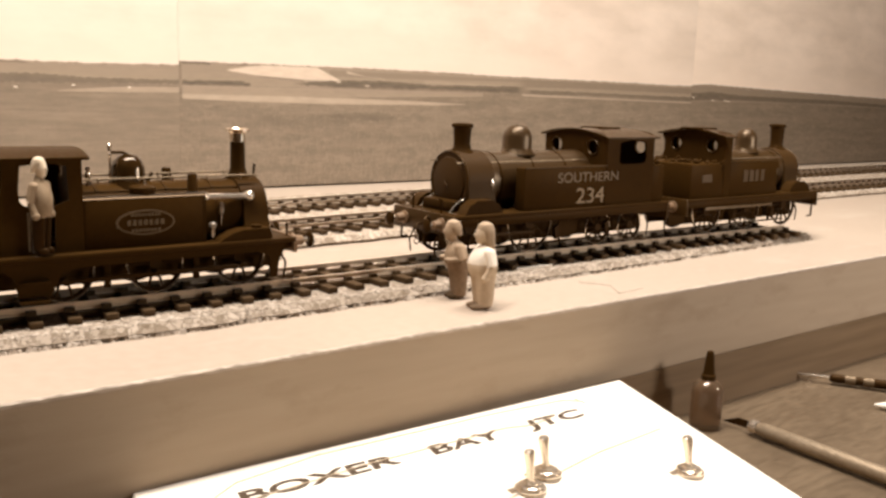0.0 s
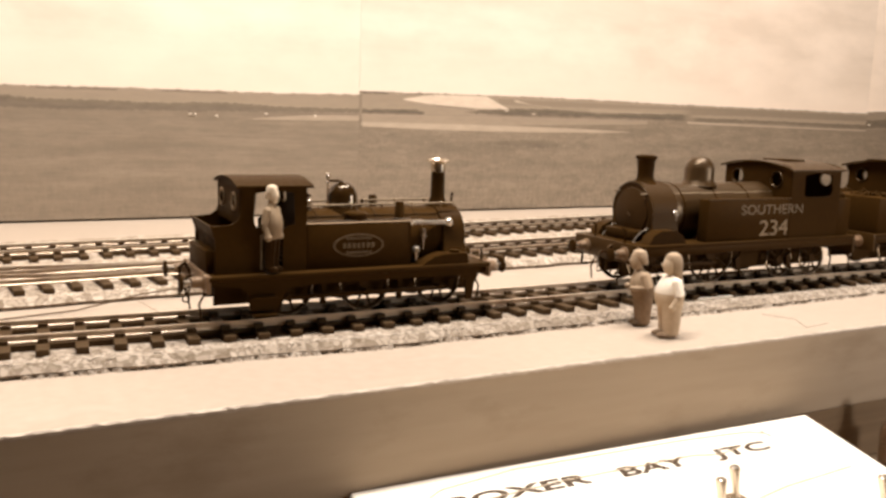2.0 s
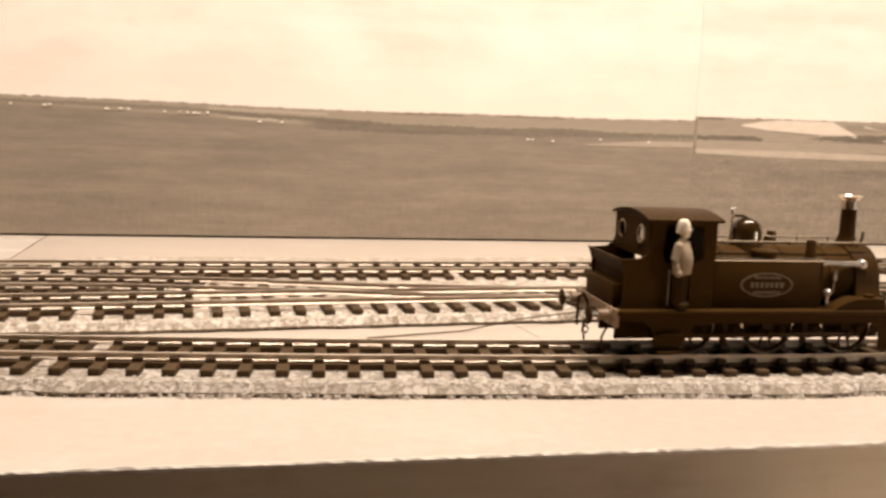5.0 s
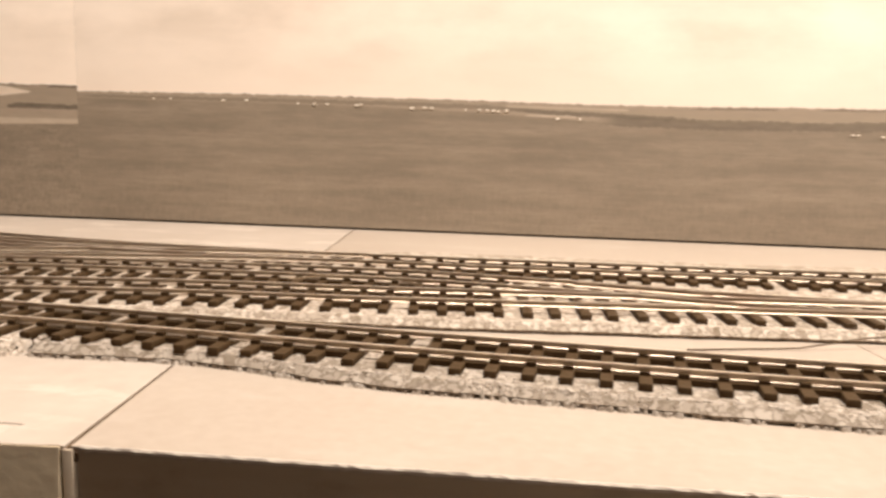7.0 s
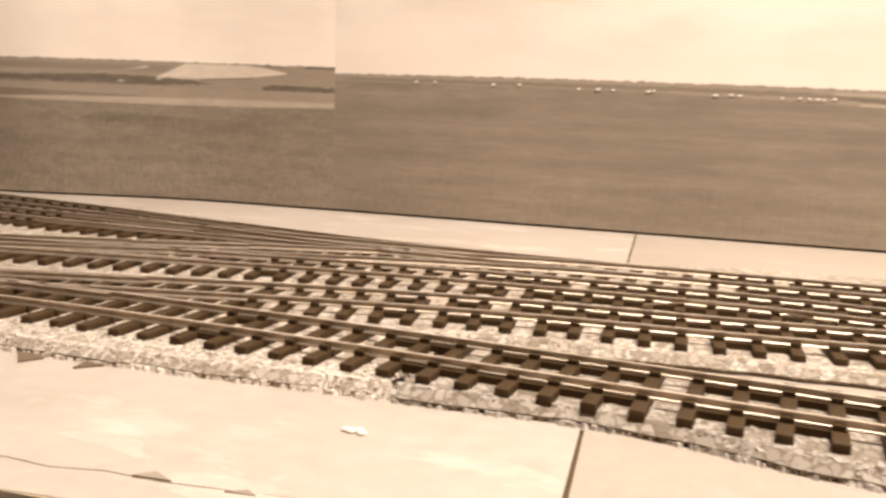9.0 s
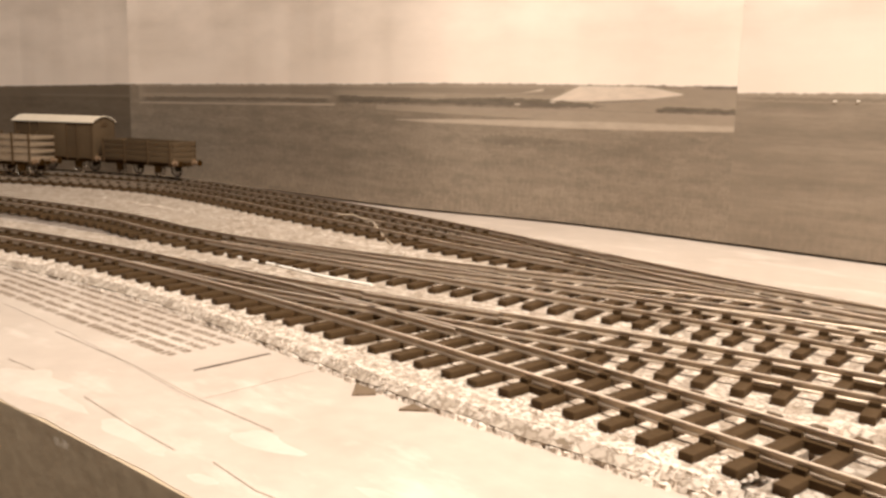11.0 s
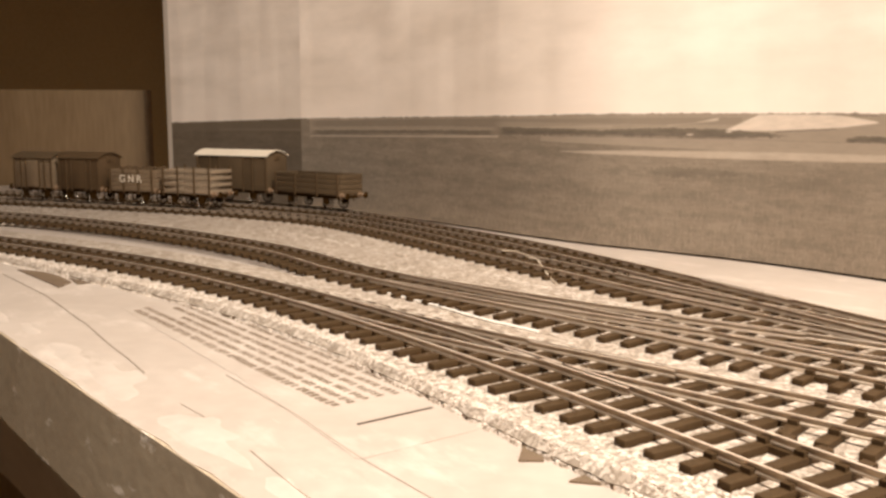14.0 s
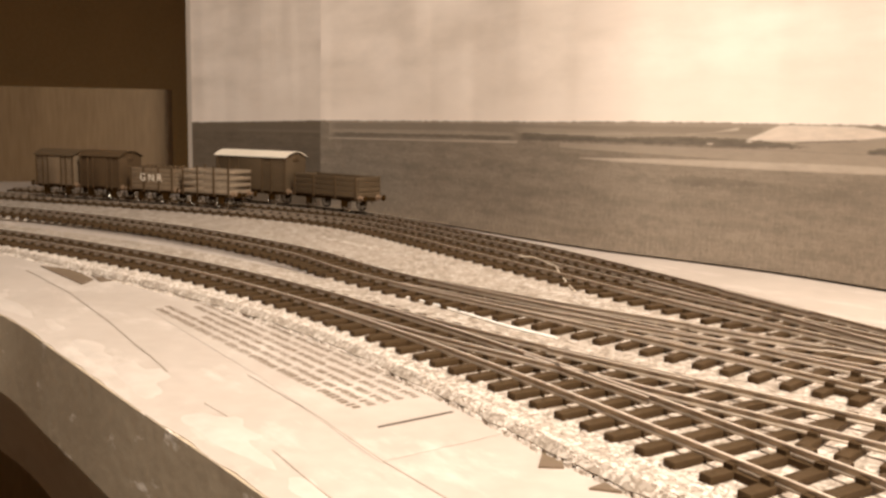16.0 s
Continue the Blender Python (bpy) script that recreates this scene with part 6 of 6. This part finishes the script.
for word, xx, yy, wide in (("BOXER", -1.026, -0.098, 1.53), ("BAY", -0.64, -0.101, 1.46), ("JTC", -0.342, -0.098, 1.50)):
    lettering("lettering", word, 0.078, M_INK, panel, on_panel(xx, yy, 0.0012) @ Matrix.Diagonal((wide, 0.66, 1, 1)), "dark lettering", 0.02)


def line_on_panel(pts, r=0.0028, mat=M_FAINT):
    part("printed_line", tube(B(), [tuple(on_panel(a, b, 0.0005).translation) for a, b in pts], r, 4), mat, panel)


line_on_panel([(-1.34, -0.12), (-1.20, -0.045), (-1.00, -0.018), (-0.50, -0.018), (-0.40, -0.022), (-0.26, -0.03), (-0.21, -0.05)])
line_on_panel([(-1.34, -0.22), (-1.20, -0.11), (-0.9, -0.09), (-0.5, -0.085), (-0.42, -0.10), (-0.34, -0.085)])
line_on_panel([(-1.30, -0.42), (-0.8, -0.34), (-0.35, -0.26), (-0.10, -0.24)])
line_on_panel([(-0.215, -0.035), (-0.205, -0.065)], 0.002, M_PLATE)


def toggle(xx, yy, lean):
    t = thing("toggle_switch", PX + xx, PY + yy, -0.42 + pz(yy), 0, "chrome toggle switch with a knurled nut on the white panel", "switch", "toggle switches")
    wsh = part("washer", lathe(B(), [(0.046, 0), (0.046, 0.004), (0.024, 0.005)], (0, 0, 0), (0, 0, 1), 22), M_STEEL, t)
    part("tab", box(B(), -0.066, -0.036, 0.006, 0.026, 0.0005, 0.004, 0.001), M_STEEL, wsh)
    bm = lathe(B(), [(0.036, 0.004), (0.037, 0.006), (0.037, 0.012), (0.034, 0.014), (0.022, 0.0145)], (0, 0, 0), (0, 0, 1), 26)
    for k in range(26):
        a = 2 * math.pi * k / 26
        box(bm, 0.0365 * math.cos(a) - 0.0012, 0.0365 * math.cos(a) + 0.0012, 0.0365 * math.sin(a) - 0.0012, 0.0365 * math.sin(a) + 0.0012, 0.006, 0.012)
    part("nut", bm, M_STEEL, t)
    part("bush", lathe(B(), [(0.022, 0.0145), (0.022, 0.021), (0.012, 0.022)], (0, 0, 0), (0, 0, 1), 18), M_STEEL, t)
    part("lever", lathe(B(), [(0.0105, 0), (0.0125, 0.045), (0.0165, 0.078), (0.0165, 0.088), (0.011, 0.095), (0.002, 0.097)], (0, 0, 0.016), lean, 16), M_STEEL, t)
    t.scale = (0.80, 0.80, 0.80)
    return t


toggle(-0.546, -0.265, (-0.03, 0.16, 1))
toggle(-0.200, -0.405, (-0.02, 0.16, 1))
toggle(-0.622, -0.295, (0.02, 0.14, 1))

# ---- tools on the bench ----
bt = thing("paint_bottle", 1.93, -0.10, -0.42, 0, "small brown bottle with a tall dark dropper cap", "bottle")
part("bottle_body", lathe(B(), [(0.044, 0), (0.048, 0.005), (0.048, 0.112), (0.046, 0.128), (0.039, 0.142), (0.028, 0.151), (0.020, 0.155)], (0, 0, 0), (0, 0, 1), 22), M_BOTTLE, bt)
part("cap", lathe(B(), [(0.022, 0.150), (0.022, 0.168), (0.018, 0.172), (0.012, 0.232), (0.010, 0.242), (0.004, 0.245)], (0, 0, 0), (0, 0, 1), 18), M_BLACK, bt)

kn = thing("craft_knife", 2.0, -0.17, -0.392, -92, "long pale craft knife with a dark blade lying on the bench", "knife")
part("handle", lathe(B(), [(0.016, 0), (0.022, 0.02), (0.023, 0.25), (0.022, 0.9), (0.017, 1.0)], (0.07, 0, 0), (1, 0, 0), 16), M_KNIFE, kn)
part("collet", lathe(B(), [(0.012, 0), (0.021, 0.012), (0.021, 0.03), (0.018, 0.034)], (0.04, 0, 0), (1, 0, 0), 16), M_STEEL, kn)
part("blade", prism(B(), [(0.05, -0.012), (0.05, 0.012), (0.0, 0.010), (-0.055, -0.016)], -0.0025, 0.0025), M_WHEEL, kn)

sd = thing("screwdriver", 2.66, -0.06, -0.396, -58, "small screwdriver with a banded dark handle lying on the bench", "screwdriver")
part("shaft", cyl(B(), (-0.09, 0, 0), (0.03, 0, 0), 0.006, seg=8), M_STEEL, sd)
hd = part("handle", lathe(B(), [(0.010, 0), (0.016, 0.008), (0.017, 0.42), (0.012, 0.44)], (0.03, 0, 0), (1, 0, 0), 16), M_WHEEL, sd)
for k in (0.05, 0.11):
    part("band", lathe(B(), [(0.0175, 0), (0.0175, 0.035)], (0.03 + k, 0, 0), (1, 0, 0), 16), M_PLATE, hd)
pn = thing("pen", 2.56, -0.31, -0.405, -62, "white plastic pen lying on the bench", "pen")
part("barrel", lathe(B(), [(0.002, 0), (0.012, 0.03), (0.017, 0.06), (0.017, 0.7), (0.010, 0.72)], (0, 0, 0), (1, 0, 0), 14), M_PANEL, pn)

# ---- print, creases and scraps on the left board ----
pr = thing("printed_card", -4.15, 0.42, 0.0006, 0, "pale card strip with lines of faded print lying on the board", "card")
part("card", prism(B(), [(-0.72, -0.185), (0.33, -0.190), (0.58, -0.202), (0.81, -0.218), (1.00, -0.228), (1.00, 0.10), (0.70, 0.125), (0.20, 0.095), (-0.45, 0.058), (-0.72, -0.01)], 0, 0.0003, "z"), M_BOARD_L, pr)
rp_ = random.Random(12)
for k, start in enumerate((-0.62, -0.645, -0.40, -0.59, -0.64, -0.25)):
    xx = 0.682 + rp_.uniform(-0.008, 0.006)
    hh, lw = (0.0125, 0.0230) if k == 0 else (0.0105, 0.0175)
    bm = B()
    while xx > start:
        for _ in range(rp_.randint(3, 9)):
            w = lw * rp_.uniform(0.42, 0.72)
            yy = -0.101 + k * 0.0418 + 0.038 * (xx - 0.682)
            dy = rp_.choice((0.0, 0.0, 0.35, -0.3)) * hh
            box(bm, xx - w, xx, yy - hh + max(dy, 0), yy + hh + min(dy, 0), 0.0004, 0.0009)
            xx -= lw
        xx -= lw * rp_.uniform(0.45, 0.9)
    part("print_line", bm, M_PRINT, pr, "", False)["kind"] = "stuff"
part("printed_rule", prism(B(), [(0.818, -0.127), (0.827, -0.127), (0.827, 0.076), (0.818, 0.076)], 0.0006, 0.0012, "z"), M_INK, pr, "", False)
for c in ([(-2.96, 0.44), (-3.02, 0.505), (-2.965, 0.512), (-2.93, 0.48)], [(-2.83, 0.45), (-2.835, 0.515), (-2.77, 0.502)], [(-5.96, 0.098), (-5.80, 0.205), (-5.50, 0.215), (-5.41, 0.148)], [(-5.62, 0.235), (-5.66, 0.302), (-5.45, 0.345), (-5.44, 0.225)], [(-6.10, 0.190), (-5.98, 0.235), (-5.84, 0.238), (-5.96, 0.165)], [(-2.400, 0.058), (-2.375, 0.082), (-2.335, 0.062)], [(-2.245, 0.060), (-2.215, 0.076), (-2.195, 0.062)], [(-5.42, 0.36), (-5.41, 0.42), (-5.30, 0.42)]):
    torn = max(q[1] for q in c) < 0.09
    ob = part("card_scrap", prism(B(), c, 0.0002, 0.0045, "z"), M_TORN if torn else M_SCRAP, None, "", False)
    tagged(ob, "torn brown paper corner lifted near the board's edge" if torn else "small dark card scrap lying at the cork's edge", "card scrap", "card scraps")


def strand(name, pts, r, mat, label, cat):
    ob = part(name, tube(B(), pts, r, 6), mat, None)
    return tagged(ob, label, cat)


for c in ([(-5.89, 0.027, 0.0004), (-5.26, 0.069, 0.0004), (-4.66, 0.066, 0.0004), (-4.34, 0.052, 0.0004), (-4.16, 0.050, 0.0004), (-4.0, 0.041, 0.0004)], [(-3.86, 0.21, 0.0004), (-3.46, 0.215, 0.0004), (-3.16, 0.20, 0.0004), (-2.91, 0.205, 0.0004)], [(-3.69, 0.03, 0.0004), (-3.57, 0.04, 0.0004)], [(-3.32, 0.04, 0.0004), (-3.11, 0.03, 0.0004), (-2.95, 0.03, 0.0004)], [(-2.86, 0.05, 0.0004), (-2.72, 0.038, 0.0004), (-2.62, 0.05, 0.0004), (-2.54, 0.044, 0.0004), (-2.45, 0.062, 0.0004), (-2.35, 0.06, 0.0004), (-2.1, 0.085, 0.0004), (-1.9, 0.085, 0.0004)], [(1.69, 0.24, 0.0003), (1.74, 0.15, 0.0003), (1.68, 0.06, 0.0003)], [(1.68, 0.06, 0.0003), (1.80, 0.075, 0.0003)], [(-0.07, 1.07, 0.0003), (-0.04, 0.90, 0.0003)]):
    strand("crease", c, 0.0021 if c[0][0] < -5 else 0.0012, M_CREASE, "thin brown crease in the paper covering of the board", "crease")
strand("wire", [(-0.55, 0.90, 0.004), (-0.25, 0.97, 0.006), (-0.07, 1.02, 0.030), (0.15, 1.10, 0.034), (0.22, 1.20, 0.032), (0.27, 1.31, 0.032)], 0.0024, M_WAGON_DARK, "thin dark point wire laid over the cork", "wire")
strand("wire", [(-4.84, 1.96, 0.072), (-4.74, 1.97, 0.078), (-4.63, 1.93, 0.076), (-4.52, 1.90, 0.072), (-4.42, 1.84, 0.052), (-4.31, 1.78, 0.036), (-4.21, 1.72, 0.034)], 0.0032, M_FIG_PALE, "white wire trailing from a turnout", "wire")
strand("wire", [(-4.60, 0.97, 0.005), (-4.43, 1.08, 0.030), (-4.11, 1.09, 0.032), (-3.86, 1.09, 0.032), (-3.66, 1.12, 0.031)], 0.005, M_PANEL, "pale wire lying along the cork", "wire")
strand("wire", [(-1.75, 1.30, 0.064), (-1.62, 1.37, 0.068), (-1.45, 1.38, 0.068), (-1.30, 1.30, 0.064)], 0.0028, M_WAGON_PALE, "looped thin wire by the turnout", "wire")
bm = B()
for q in ((0, 0), (0.02, 0.012), (-0.018, 0.006), (0.034, -0.004)):
    ball(bm, (q[0], q[1], 0.006), 0.011, 1.4, 1, 0.7, 8)
cr = part("crumb", bm, M_FIG_WHITE, None)
cr.matrix_world = pose(-2.167 * U, 0.345 * U, 0) @ Matrix.Scale(0.6, 4)
tagged(cr, "small pale crumb of filler on the board", "crumb")
sc = part("paper_scrap", box(B(), 1.55, 1.70, 0.372, 0.396, CORK_Z, CORK_Z + 0.006, 0.001), M_PANEL, None)
tagged(sc, "narrow white paper scrap on the cork edge", "paper scrap")
